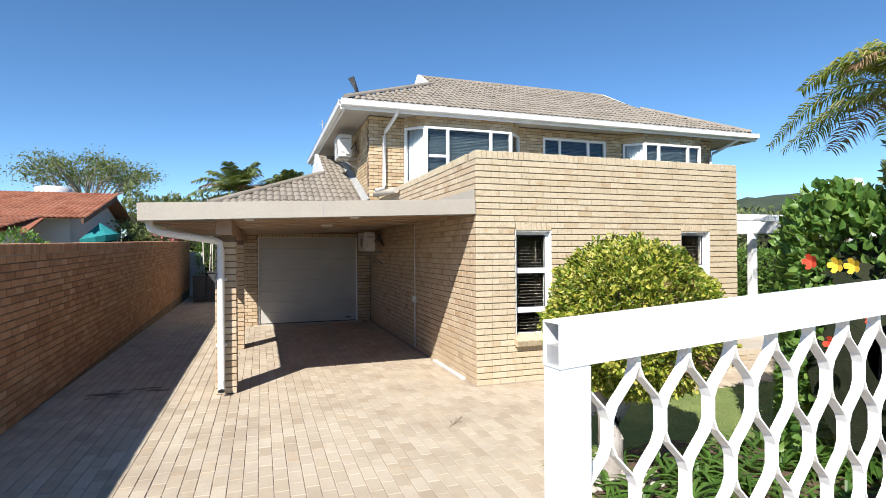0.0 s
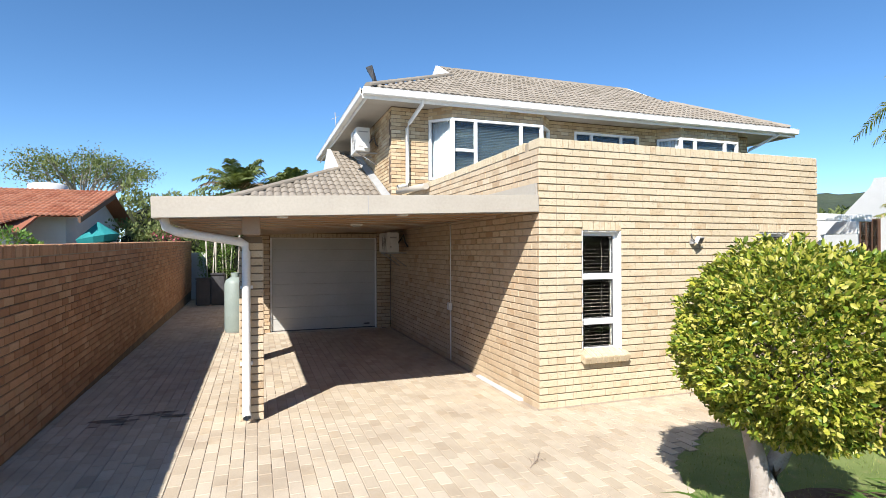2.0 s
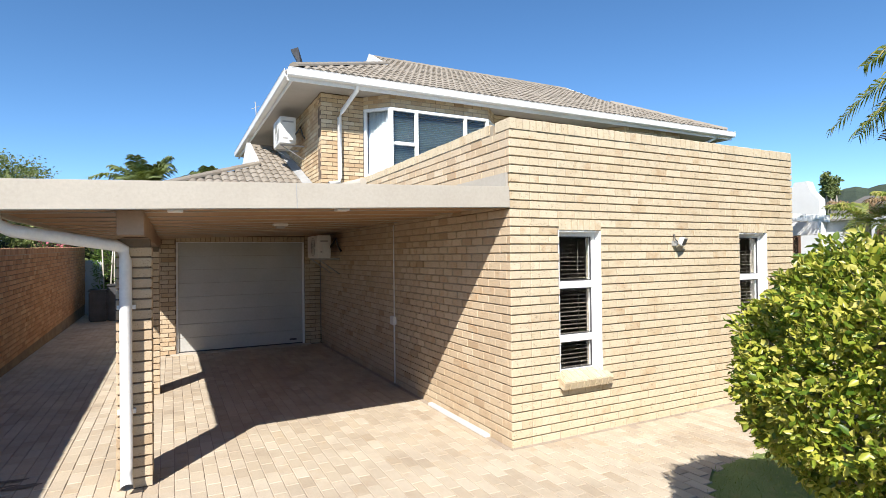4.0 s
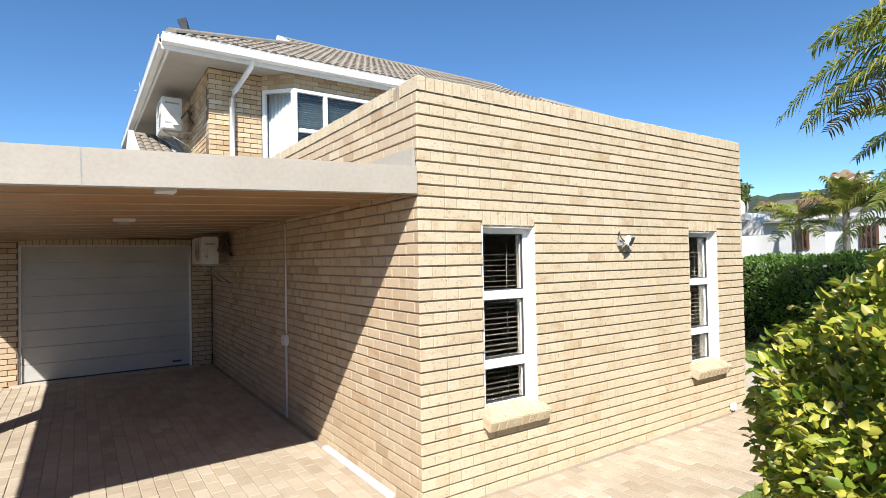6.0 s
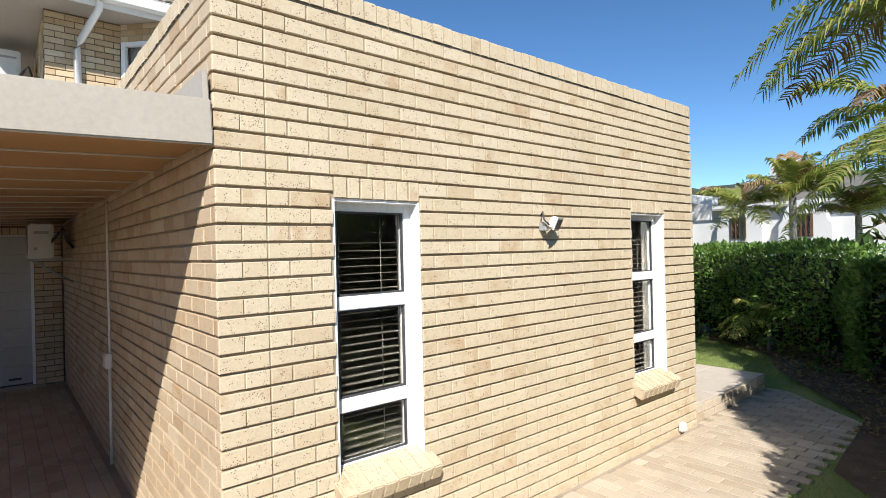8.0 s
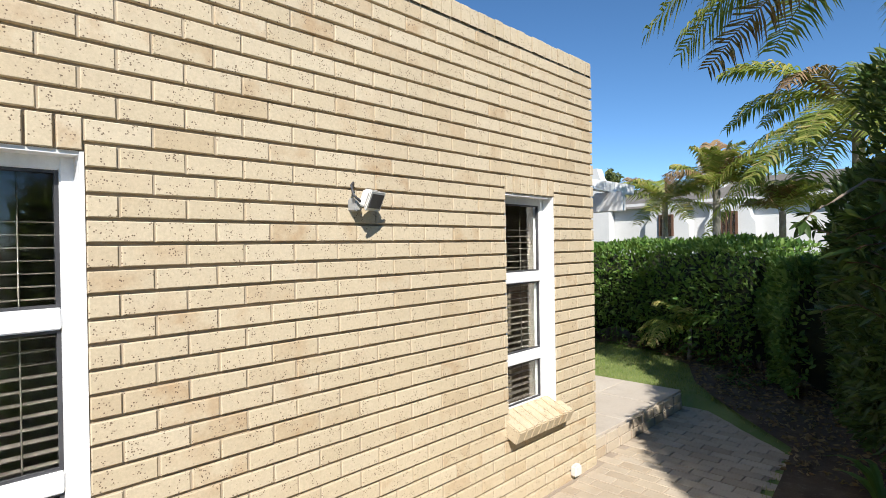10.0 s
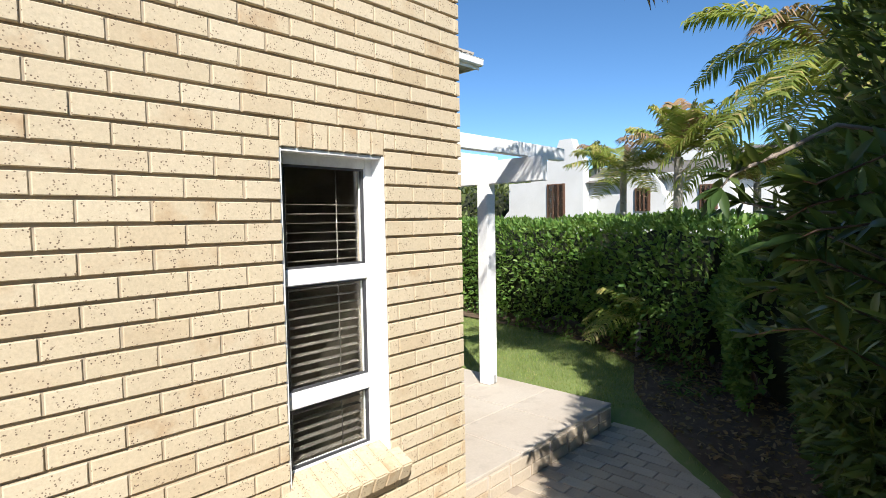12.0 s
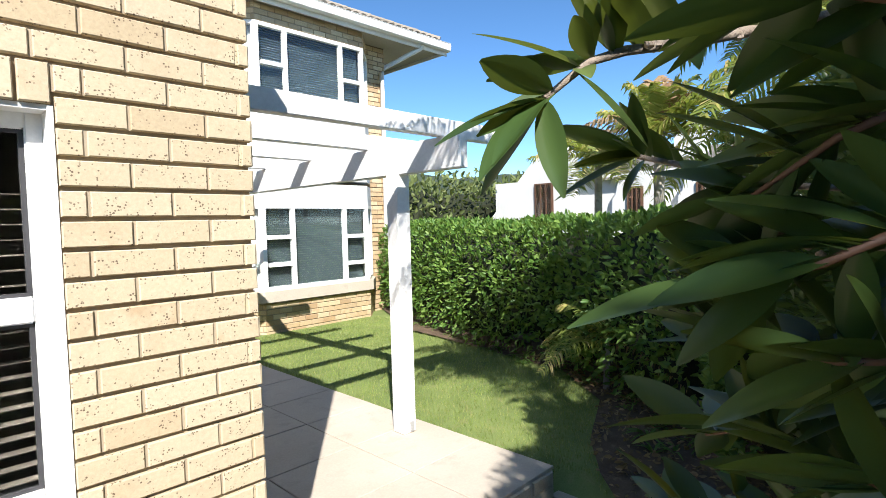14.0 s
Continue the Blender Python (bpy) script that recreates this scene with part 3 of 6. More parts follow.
def pier(y, depth, label):
    x0, x1 = -0.06, 0.185
    p = thing("brick_pier", (0.06, y, 0), label, "pier", "carport piers")
    top = soffit_z(0.06) - 0.17
    box("core", x0 + 0.012, x1 - 0.012, y + 0.012, y + depth - 0.012, 0, top, "mortar_dark", p)
    rows = int(top / C)
    w, d = x1 - x0, depth
    for p0, along, length in (((x0, y, 0), (1, 0, 0), w), ((x1, y, 0), (0, 1, 0), d), ((x1, y + d, 0), (-1, 0, 0), w), ((x0, y + d, 0), (0, -1, 0), d)):
        pieces = []
        for r in range(rows):
            lo, hi = r * C + 0.007, (r + 1) * C - 0.007
            cut = [0, length] if length < 0.3 or r % 2 else [0, 0.115, length]
            for a, b in zip(cut, cut[1:]):
                pieces.append(((a + b) / 2, (lo + hi) / 2, b - a - (0.001 if len(cut) == 2 else 0.005), hi - lo))
        lay(p, pieces, wall_frame(p0, along), 0.02, "rose", lambda u, v: True, "brick", 60)
    box("timber_bearer", x0 + 0.03, x1 - 0.03, y + 0.02, y + depth - 0.02, rows * C, top + 0.01, "timber", p)


pier(7.58, 0.35, "square cream brick pier holding up the carport")
pier(10.75, 0.24, "square cream brick pier near the garage")
box_beam = box("carport_beam", -0.02, 0.15, FRONT + 0.3, GARAGE_Y - 0.02, soffit_z(0.06) - 0.155, soffit_z(0.06) + 0.022, "timber", None, 0.005)
tagged(box_beam, "brown painted timber beam under the carport ceiling", "beam")


def downpipe(name, pts, radius, label, material="gutter", shoe=True):
    p = thing(name, pts[-1], label, "downpipe")
    tube("pipe", pts, radius, material, p, sides=14, cap=False)
    tube("pipe_lining", pts[-2:], radius * 0.85, "grey", p, sides=14, cap=False)
    return p


dp = downpipe("downpipe", [(-0.70, 7.12, 2.10), (-0.68, 7.12, 2.02), (-0.60, 7.14, 1.98), (-0.05, 7.46, 1.89), (0.0, 7.49, 1.86), (0.012, 7.50, 1.78), (0.012, 7.50, 0.20), (0.014, 7.48, 0.13), (0.02, 7.42, 0.08)], 0.043, "white downpipe bent from the carport roof down its pier")
for z in (0.6, 1.4):
    box("pipe_clip", -0.05, 0.075, 7.53, 7.582, z, z + 0.03, "gutter", dp)


def soffit_light(x, y):
    s = thing("soffit_light", (x, y, soffit_z(x)), "small white fitting under the carport ceiling", "lamp", "carport fittings")
    z = soffit_z(x) + 0.03
    box("base", x - 0.09, x + 0.09, y - 0.04, y + 0.04, z - 0.03, z, "lamp", s, 0.008)
    box("lens", x - 0.06, x + 0.06, y - 0.03, y + 0.03, z - 0.055, z - 0.03, "grey", s, 0.01)


soffit_light(1.5, 9.4)
for x in (0.35, 1.55):
    s = thing("fascia_clip", (x, FRONT + 0.1, soffit_z(x)), "small white bracket behind the fascia", "bracket", "fascia brackets")
    box("plate", x - 0.05, x + 0.05, FRONT + 0.05, FRONT + 0.16, soffit_z(x) - 0.012, soffit_z(x) + 0.03, "gutter", s, 0.004)

# ---- garage ----
D0, D1, DH = 0.40, 2.77, 2.09
g_open = [(D0 + 0.05, D1 + 0.05, 0.0, DH)]
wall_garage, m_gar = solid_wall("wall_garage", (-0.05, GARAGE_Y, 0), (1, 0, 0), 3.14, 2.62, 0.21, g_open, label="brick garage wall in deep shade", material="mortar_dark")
lay(wall_garage, courses(3.14, 32, [(D0 + 0.05, D1 + 0.05, 0, DH + 0.1)]), m_gar, 0.05, "rose", lambda u, v: True, "brick")
gh = [(D0 + 0.05 + (k + 0.5) * (D1 - D0) / 28, DH + 0.05, (D1 - D0) / 28 - 0.009, 0.092) for k in range(28)]
lay(wall_garage, gh, m_gar, 0.05, "cream", lambda u, v: True, "soldier_brick")
wall_gleft, m_gl = solid_wall("wall_garage_side", (-0.05, 20.5, 0), (0, -1, 0), 20.5 - GARAGE_Y - 0.232, 2.62, 0.21, [], label="brick side wall of the garage beside the passage")
lay(wall_gleft, courses(20.5 - GARAGE_Y, 32), m_gl, 0.05, "cream")
garage_door = thing("door_garage", (D0, GARAGE_Y, 0), "closed white sectional garage door", "garage door")
tagged(garage_door, kind="structure")
n = 8
for k in range(n):
    z0, z1 = 0.03 + (DH - 0.04) * k / n, 0.03 + (DH - 0.04) * (k + 1) / n
    box("door_panel", D0 + 0.035, D1 - 0.035, GARAGE_Y + 0.09, GARAGE_Y + 0.12, z0 + 0.003, z1 - 0.003, "door", garage_door)
bm = bmesh.new()
add_box(bm, D0, D0 + 0.035, GARAGE_Y + 0.05, GARAGE_Y + 0.14, 0, DH)
add_box(bm, D1 - 0.035, D1, GARAGE_Y + 0.05, GARAGE_Y + 0.14, 0, DH)
add_box(bm, D0 + 0.035, D1 - 0.035, GARAGE_Y + 0.05, GARAGE_Y + 0.14, DH - 0.012, DH)
part("door_frame", bm, "white", garage_door)
box("bottom_seal", D0 + 0.036, D1 - 0.036, GARAGE_Y + 0.085, GARAGE_Y + 0.125, 0.0, 0.03, "dark", garage_door)
box("lock_plate", D1 - 0.30, D1 - 0.16, GARAGE_Y + 0.078, GARAGE_Y + 0.092, 0.09, 0.12, "dark", garage_door)
box("threshold", D0 - 0.1, D1 + 0.1, GARAGE_Y - 0.12, GARAGE_Y + 0.21, -0.01, 0.012, "concrete", garage_door)
# garage ceiling, and a backing panel added to block daylight through the door gaps
bm = bmesh.new()
add_box(bm, -0.02, 2.86, GARAGE_Y + 0.26, 20.3, 2.60, 2.62)
add_box(bm, -0.02, 2.86, GARAGE_Y + 0.30, GARAGE_Y + 0.34, 0.0, 2.60)
tagged(part("ceiling_garage", bm, "room"), "plain garage ceiling and an added panel blocking light behind the door", "ceiling", kind="structure")


def aircon(x0, x1, y0, y1, z0, z1, label):
    a = thing("air_conditioner", ((x0 + x1) / 2, (y0 + y1) / 2, z0), label, "air conditioner", "outdoor units")
    box("casing", x0, x1, y0, y1, z0, z1, "lamp", a, 0.015)
    xm, zm, r = x0 - 0.004, (z0 + z1) / 2, (z1 - z0) * 0.40
    ym = y0 + (y1 - y0) * 0.42
    for k in range(5):
        rr = r * (k + 1) / 5
        tube("grille_ring", [(xm, ym + rr * math.cos(t * math.pi / 10), zm + rr * math.sin(t * math.pi / 10)) for t in range(21)], 0.004, "grey", a, sides=5)
    for z in (z0 + 0.1, z1 - 0.12):
        box("side_vent", x0 + 0.05, x1 - 0.05, y0 - 0.004, y0 + 0.002, z, z + 0.03, "grey", a)
    box("valve_cover", x1 - 0.16, x1 - 0.02, y0 - 0.05, y0 + 0.002, z0 + 0.06, z0 + 0.26, "lamp", a, 0.01)
    tube("hose", [(x1 - 0.05, y0 - 0.02, z0 + 0.16), (x1 + 0.02, y0 - 0.06, z0 + 0.26), (x1 + 0.08, y0 - 0.05, z0 + 0.36), (x1 + 0.13, y0 - 0.02, z0 + 0.20), (x1 + 0.19, y0, z0 + 0.12)], 0.016, "dark", a)
    for y in (y0 + 0.12, y1 - 0.12):
        box("bracket", x0 + 0.02, x1 + 0.19, y - 0.015, y + 0.015, z0 - 0.03, z0, "grey", a)
        tube("brace", [(x0 + 0.04, y, z0 - 0.02), (x1 + 0.19, y, z0 - 0.30)], 0.010, "grey", a, sides=6)
    return a


aircon(2.66, 2.90, 12.3, 13.1, 1.76, 2.17, "white outdoor cooling unit on brackets under the carport")
aircon(2.36, 2.69, 14.2, 15.0, 4.17, 4.74, "white outdoor cooling unit on the upper wall")

conduit = thing("electric_conduit", (SIDE_X, 9.72, 0.0), "thin white conduit and box on the side wall", "conduit")
tube("pipe", [(SIDE_X - 0.012, 9.72, 0.02), (SIDE_X - 0.012, 9.72, 0.84)], 0.012, "gutter", conduit, sides=8)
tube("upper_pipe", [(SIDE_X - 0.010, 9.72, 0.94), (SIDE_X - 0.010, 9.72, 2.21)], 0.009, "gutter", conduit, sides=8)
box("socket_box", SIDE_X - 0.055, SIDE_X, 9.66, 9.78, 0.83, 0.95, "lamp", conduit, 0.008)
strip = box("white_edging", SIDE_X - 0.06, SIDE_X, 7.25, 8.55, 0.0, 0.035, "plaster", None, 0.006)
tagged(strip, "worn white edging strip at the foot of the wall", "edging")

flood = thing("floodlight", (5.24, FRONT, 1.87), "small grey floodlight on the brick wall", "lamp")
F = Matrix.Translation((5.29, FRONT - 0.085, 1.915)) @ Matrix.Scale(0.74, 4) @ Matrix.Rotation(radians(20), 4, "Z") @ Matrix.Rotation(radians(24), 4, "X")
box("housing", -0.075, 0.075, -0.03, 0.03, -0.055, 0.055, "lamp", flood, 0.012, m=F)
box("bezel", -0.085, 0.085, -0.042, -0.030, -0.065, 0.065, "lamp", flood, 0.006, m=F)
box("lens", -0.065, 0.065, -0.046, -0.0425, -0.045, 0.045, "dark", flood, m=F)
box("reflector", -0.065, 0.065, -0.0425, -0.042, -0.045, 0.045, "dark", flood, m=F)
box("wall_bracket", 5.225, 5.262, FRONT - 0.06, FRONT + 0.004, 1.86, 1.92, "grey", flood, 0.006)
tube("cable", [(5.235, FRONT - 0.085, 1.90), (5.205, FRONT - 0.07, 1.93), (5.21, FRONT - 0.05, 1.975), (5.235, FRONT - 0.03, 1.99), (5.255, FRONT + 0.002, 1.97)], 0.006, "dark", flood, sides=7)
vent = box("wall_outlet", 7.10, 7.18, FRONT - 0.05, FRONT + 0.004, 0.045, 0.125, "lamp", None, 0.012)
tagged(vent, "small white outlet cover at the foot of the wall", "outlet")

# ---- the two-storey house ----
EAVE_Z, EAVE_Y, RX0, RX1, BACK_Y = 5.05, 12.22, 2.17, 14.15, 20.6
RIDGE_Y, RIDGE_Z, GX0, GX1 = 16.4, 7.10, 5.1, 11.9
PITCH = (RIDGE_Z - EAVE_Z) / (RIDGE_Y - EAVE_Y)
BAYS = [(3.72, 4.13, 6.36, 6.78, 3.35, 4.68), (9.95, 10.36, 12.28, 12.68, 3.52, 4.66)]
MID = (7.48, 9.40, 3.95, 4.70)
LOW = (9.95, 10.36, 12.28, 12.68, 0.76, 2.03)
BAY_Y = 12.42
up_open = [(b[0] - HOUSE_X0, b[3] - HOUSE_X0, b[4], b[5]) for b in BAYS] + [(MID[0] - HOUSE_X0, MID[1] - HOUSE_X0, MID[2], MID[3]), (LOW[0] - HOUSE_X0, LOW[3] - HOUSE_X0, LOW[4], LOW[5])]
wall_house, m_house = solid_wall("wall_house", (HOUSE_X0, HOUSE_Y, 0), (1, 0, 0), HOUSE_X1 - HOUSE_X0, 4.95, 0.23, up_open + [(0.0, 0.26, 0.0, 2.42)], material="mortar_dark", label="golden brick front wall of the upper storey")
hp = courses(HOUSE_X1 - HOUSE_X0, 60, up_open)
lay(wall_house, [p for p in hp if p[1] > 2.46 or p[0] > 4.6], m_house, 0.05, "gold", lambda u, v: v > 3.2 and u < 8, "brick")
wall_hleft, m_hl = solid_wall("wall_house_side", (HOUSE_X0, 20.0, 0), (0, -1, 0), 20.0 - HOUSE_Y - 0.25, 4.95, 0.23, [], label="golden brick side wall under the eaves", material="mortar_dark", base=2.3)
lay(wall_hleft, courses(20.0 - HOUSE_Y, 60, first=29), m_hl, 0.05, "gold", lambda u, v: u > 4.5 and v > 3.0, "brick")
wall_hright, _ = solid_wall("wall_house_right", (HOUSE_X1, HOUSE_Y + 0.25, 0), (0, 1, 0), 7.0, 4.95, 0.23, [], label="brick side wall of the house by the hedge")
lay(wall_hright, courses(7.2, 60), wall_frame((HOUSE_X1, HOUSE_Y, 0), (0, 1, 0)), 0.05, "gold")
bm = bmesh.new()
add_box(bm, HOUSE_X0 + 0.24, HOUSE_X1 - 0.24, HOUSE_Y + 2.2, HOUSE_Y + 2.3, 0.0, 4.9)
add_box(bm, HOUSE_X0 + 0.24, HOUSE_X1 - 0.24, HOUSE_Y + 0.25, HOUSE_Y + 2.2, 2.6, 2.8)
tagged(part("wall_inner", bm, "room"), "plain wall and floor inside the house", "wall", kind="structure")
bm = bmesh.new()
add_box(bm, HOUSE_X0, HOUSE_X1, 19.9, 20.0, 0.0, 4.95)
tagged(part("wall_back", bm, "mortar"), "plain back wall of the house", "wall", kind="structure")
# boxed eaves
bm = bmesh.new()
add_box(bm, RX0 + 0.06, RX1 - 0.06, EAVE_Y + 0.06, HOUSE_Y + 0.01, 4.93, 4.95)
add_box(bm, RX0 + 0.06, HOUSE_X0 + 0.01, HOUSE_Y + 0.011, BACK_Y - 0.06, 4.93, 4.95)
add_box(bm, HOUSE_X1 - 0.01, RX1 - 0.06, HOUSE_Y + 0.011, BACK_Y - 0.06, 4.93, 4.95)
tagged(part("eaves_soffit", bm, "soffit"), "pale boarded soffit under the eaves", "soffit", kind="structure")

roof = thing("roof_main", (RX0, EAVE_Y, EAVE_Z), "hipped roof of weathered grey-brown concrete tiles", "roof")
tagged(roof, kind="structure")


def zr(d):
    return EAVE_Z + 0.03 + d * PITCH


a, b = GX0 - RX0, RX1 - GX1
pts = [(RX0, EAVE_Y), (RX1, EAVE_Y), (GX1, EAVE_Y + b), (GX1, RIDGE_Y), (GX0, RIDGE_Y), (GX0, EAVE_Y + a)]
front_poly = pts
V = [(x, y, zr(y - EAVE_Y)) for x, y in pts]
V += [(x, 2 * RIDGE_Y - y, zr(y - EAVE_Y)) for x, y in pts]
raw("underlay", V, [(0, 1, 2, 3, 4, 5), (7, 6, 11, 10, 9, 8), (0, 5, 11, 6), (1, 7, 8, 2)], "tile_joined", roof)
raw("gablet", [(GX0 - 0.01, EAVE_Y + a - 0.03, zr(a)), (GX0 - 0.01, 2 * RIDGE_Y - EAVE_Y - a, zr(a)), (GX0 - 0.01, RIDGE_Y, RIDGE_Z + 0.12), (GX0 + 0.09, EAVE_Y + a - 0.03, zr(a)), (GX0 + 0.09, 2 * RIDGE_Y - EAVE_Y - a, zr(a)), (GX0 + 0.09, RIDGE_Y, RIDGE_Z + 0.12)], [(0, 1, 2), (5, 4, 3), (0, 2, 5, 3), (1, 4, 5, 2)], "plaster", roof, "small white gablet at the ridge end")
raw("gablet", [(GX1 + 0.01, EAVE_Y + b, zr(b)), (GX1 + 0.01, 2 * RIDGE_Y - EAVE_Y - b, zr(b)), (GX1 + 0.01, RIDGE_Y, RIDGE_Z + 0.10), (GX1 - 0.09, EAVE_Y + b, zr(b)), (GX1 - 0.09, 2 * RIDGE_Y - EAVE_Y - b, zr(b)), (GX1 - 0.09, RIDGE_Y, RIDGE_Z + 0.10)], [(2, 1, 0), (3, 4, 5), (3, 5, 2, 0), (2, 5, 4, 1)], "plaster", roof, "small white gablet at the ridge end")


def tile_template(w, l, amp=0.034):
    """One double-roll tile: x across, y up the slope, z outwards."""
    n = 8
    vs, fs = [], []
    for row, (y, lift) in enumerate(((-0.02, 0.030), (l, 0.010))):
        for i in range(n + 1):
            x = -w / 2 + w * i / n
            vs.append((x, y, lift + amp * abs(math.sin(math.pi * 2 * (i / n))) ** 0.8))
    for i in range(n + 1):
        x, y, z = vs[i]
        vs.append((x, y + 0.004, z - 0.028))
    for i in range(n):
        fs.append((i, i + 1, n + 2 + i, n + 1 + i))
        fs.append((2 * n + 2 + i, 2 * n + 3 + i, i + 1, i))
    return vs, fs


def tile_slope(parent, origin, across, uphill, poly, width, height, material, w=0.30, l=0.335, limit=300, amp=0.034):
    """Lays tiles over poly (given in across/uphill plan metres from origin); uphill is along the slope."""
    u, v = Vector(across).normalized(), Vector(uphill).normalized()
    m = Matrix.Translation(origin) @ Matrix((u, v, u.cross(v))).transposed().to_4x4()
    tv, tf = tile_template(w, l, amp)
    me = bpy.data.meshes.new("roof_tile")
    me.from_pydata(tv, [], tf)
    me.materials.append(M[material])
    rng = random.Random(5)
    vs, fs, n, kept = [], [], 0, 0
    for r in range(int(height / l) + 1):
        for k in range(int(width / w) + 1):
            x, y = (k + 0.5) * w, r * l
            if not inside(x, y + l * 0.5, poly):
                continue
            mm = m @ Matrix.Translation((x, y, rng.uniform(-0.003, 0.003))) @ Matrix.Rotation(rng.uniform(-0.01, 0.01), 4, "Z")
            if kept < limit:
                ob = new("roof_tile", me)
                ob.parent = parent
                ob.matrix_parent_inverse = parent.matrix_world.inverted()
                ob.matrix_basis = mm
                kept += 1
            else:
                vs += [mm @ Vector(q) for q in tv]
                fs += [tuple(i + n for i in f) for f in tf]
                n += len(tv)
    if vs:
        tagged(raw("roof_tiles", vs, fs, material + "_joined", parent), kind="stuff")


S = math.hypot(1, PITCH)
tile_slope(roof, (RX0, EAVE_Y, EAVE_Z + 0.035), (1, 0, 0), (0, 1, PITCH), [(x - RX0, (y - EAVE_Y) * S) for x, y in front_poly], RX1 - RX0, (RIDGE_Y - EAVE_Y) * S, "tile")
left_poly = [(0, 0), (BACK_Y - EAVE_Y, 0), (BACK_Y - EAVE_Y - a, a * S), (a, a * S)]
tile_slope(roof, (RX0, BACK_Y, EAVE_Z + 0.035), (0, -1, 0), (1, 0, PITCH), left_poly, BACK_Y - EAVE_Y, a * S, "tile", limit=0)


def ridge_tiles(parent, p, q, material="tile", r=0.10):
    p, q = Vector(p), Vector(q)
    n = max(2, int((q - p).length / 0.42))
    for k in range(n):
        s, e = p.lerp(q, k / n), p.lerp(q, (k + 1.06) / n)
        d = (e - s).normalized()
        side = d.cross(UP).normalized()
        top = side.cross(d)
        vs, fs = [], []
        for c, rad in ((s, r), (e, r * 0.92)):
            for t in range(7):
                w = math.pi * t / 6
                vs.append(c + rad * (math.cos(w) * side + math.sin(w) * 0.8 * top) - 0.02 * top)
        for t in range(6):
            fs.append((t, t + 1, 8 + t, 7 + t))
        fs.append((0, 1, 2, 3, 4, 5, 6))
        raw("ridge_tile", vs, fs, material, parent)


ridge_tiles(roof, (RX0 + 0.1, EAVE_Y + 0.1, zr(0.1) + 0.04), (GX0, EAVE_Y + a, zr(a) + 0.04))
ridge_tiles(roof, (RX1 - 0.1, EAVE_Y + 0.1, zr(0.1) + 0.04), (GX1, EAVE_Y + b, zr(b) + 0.04))
ridge_tiles(roof, (GX0 + 0.1, RIDGE_Y, RIDGE_Z + 0.05), (GX1 - 0.1, RIDGE_Y, RIDGE_Z + 0.05))


def gutter(name, p, q, out, label):
    """A box gutter with a rolled lip along the eaves, and its fascia board."""
    p, q, out = Vector(p), Vector(q), Vector(out)
    prof = [(0.0, 0.0), (0.0, -0.13), (0.015, -0.14), (0.085, -0.14), (0.11, -0.12), (0.12, -0.01), (0.128, 0.0), (0.118, 0.008), (0.108, 0.0), (0.10, -0.11), (0.012, -0.12)]
    g = thing(name, p, label, "gutter")
    vs = [c + out * x + UP * z for c in (p, q) for x, z in prof]
    n = len(prof)
    fs = [(i, i + 1, n + i + 1, n + i) for i in range(n - 1)] + [tuple(range(n)), tuple(range(n, 2 * n))[::-1]]
    raw("trough", vs, fs, "gutter", g)
    inner = [c - out * x + UP * z for c in (p, q) for x, z in ((0.002, 0.0), (0.002, -0.20), (0.028, -0.20), (0.028, 0.0))]
    raw("fascia_board", inner, [(0, 1, 5, 4), (1, 2, 6, 5), (2, 3, 7, 6), (0, 3, 2, 1), (4, 5, 6, 7)], "gutter", g)
    return g


gutter("rain_gutter", (RX0 - 0.03, EAVE_Y + 0.05, EAVE_Z + 0.03), (RX1 + 0.03, EAVE_Y + 0.05, EAVE_Z + 0.03), (0, -1, 0), "white gutter along the front eaves")
gutter("rain_gutter", (RX0 + 0.05, EAVE_Y + 0.06, EAVE_Z + 0.03), (RX0 + 0.05, BACK_Y, EAVE_Z + 0.03), (-1, 0, 0), "white gutter along the side eaves")
gutter("rain_gutter", (RX1 - 0.05, EAVE_Y + 0.06, EAVE_Z + 0.03), (RX1 - 0.05, BACK_Y, EAVE_Z + 0.03), (1, 0, 0), "white gutter above the garden side")
downpipe("downpipe", [(3.42, 12.25, 4.95), (3.41, 12.30, 4.86), (3.25, 12.72, 4.56), (3.22, 12.785, 4.45), (3.22, 12.79, 3.30), (3.20, 12.76, 3.20), (2.98, 12.70, 3.16)], 0.042, "white downpipe on the golden brick corner")
downpipe("downpipe", [(13.55, 12.25, 4.95), (13.50, 12.30, 4.88), (13.02, 12.72, 4.55), (12.98, 12.785, 4.45), (12.98, 12.79, 0.3), (12.98, 12.76, 0.2)], 0.042, "white downpipe beside the bay windows")
tube_over = tube("overflow_pipe", [(2.97, 12.6, 3.04), (3.0, 11.6, 3.0), (3.02, 10.8, 2.96)], 0.06, "fascia")
tagged(tube_over, "cream overflow pipe resting on the parapet", "pipe")


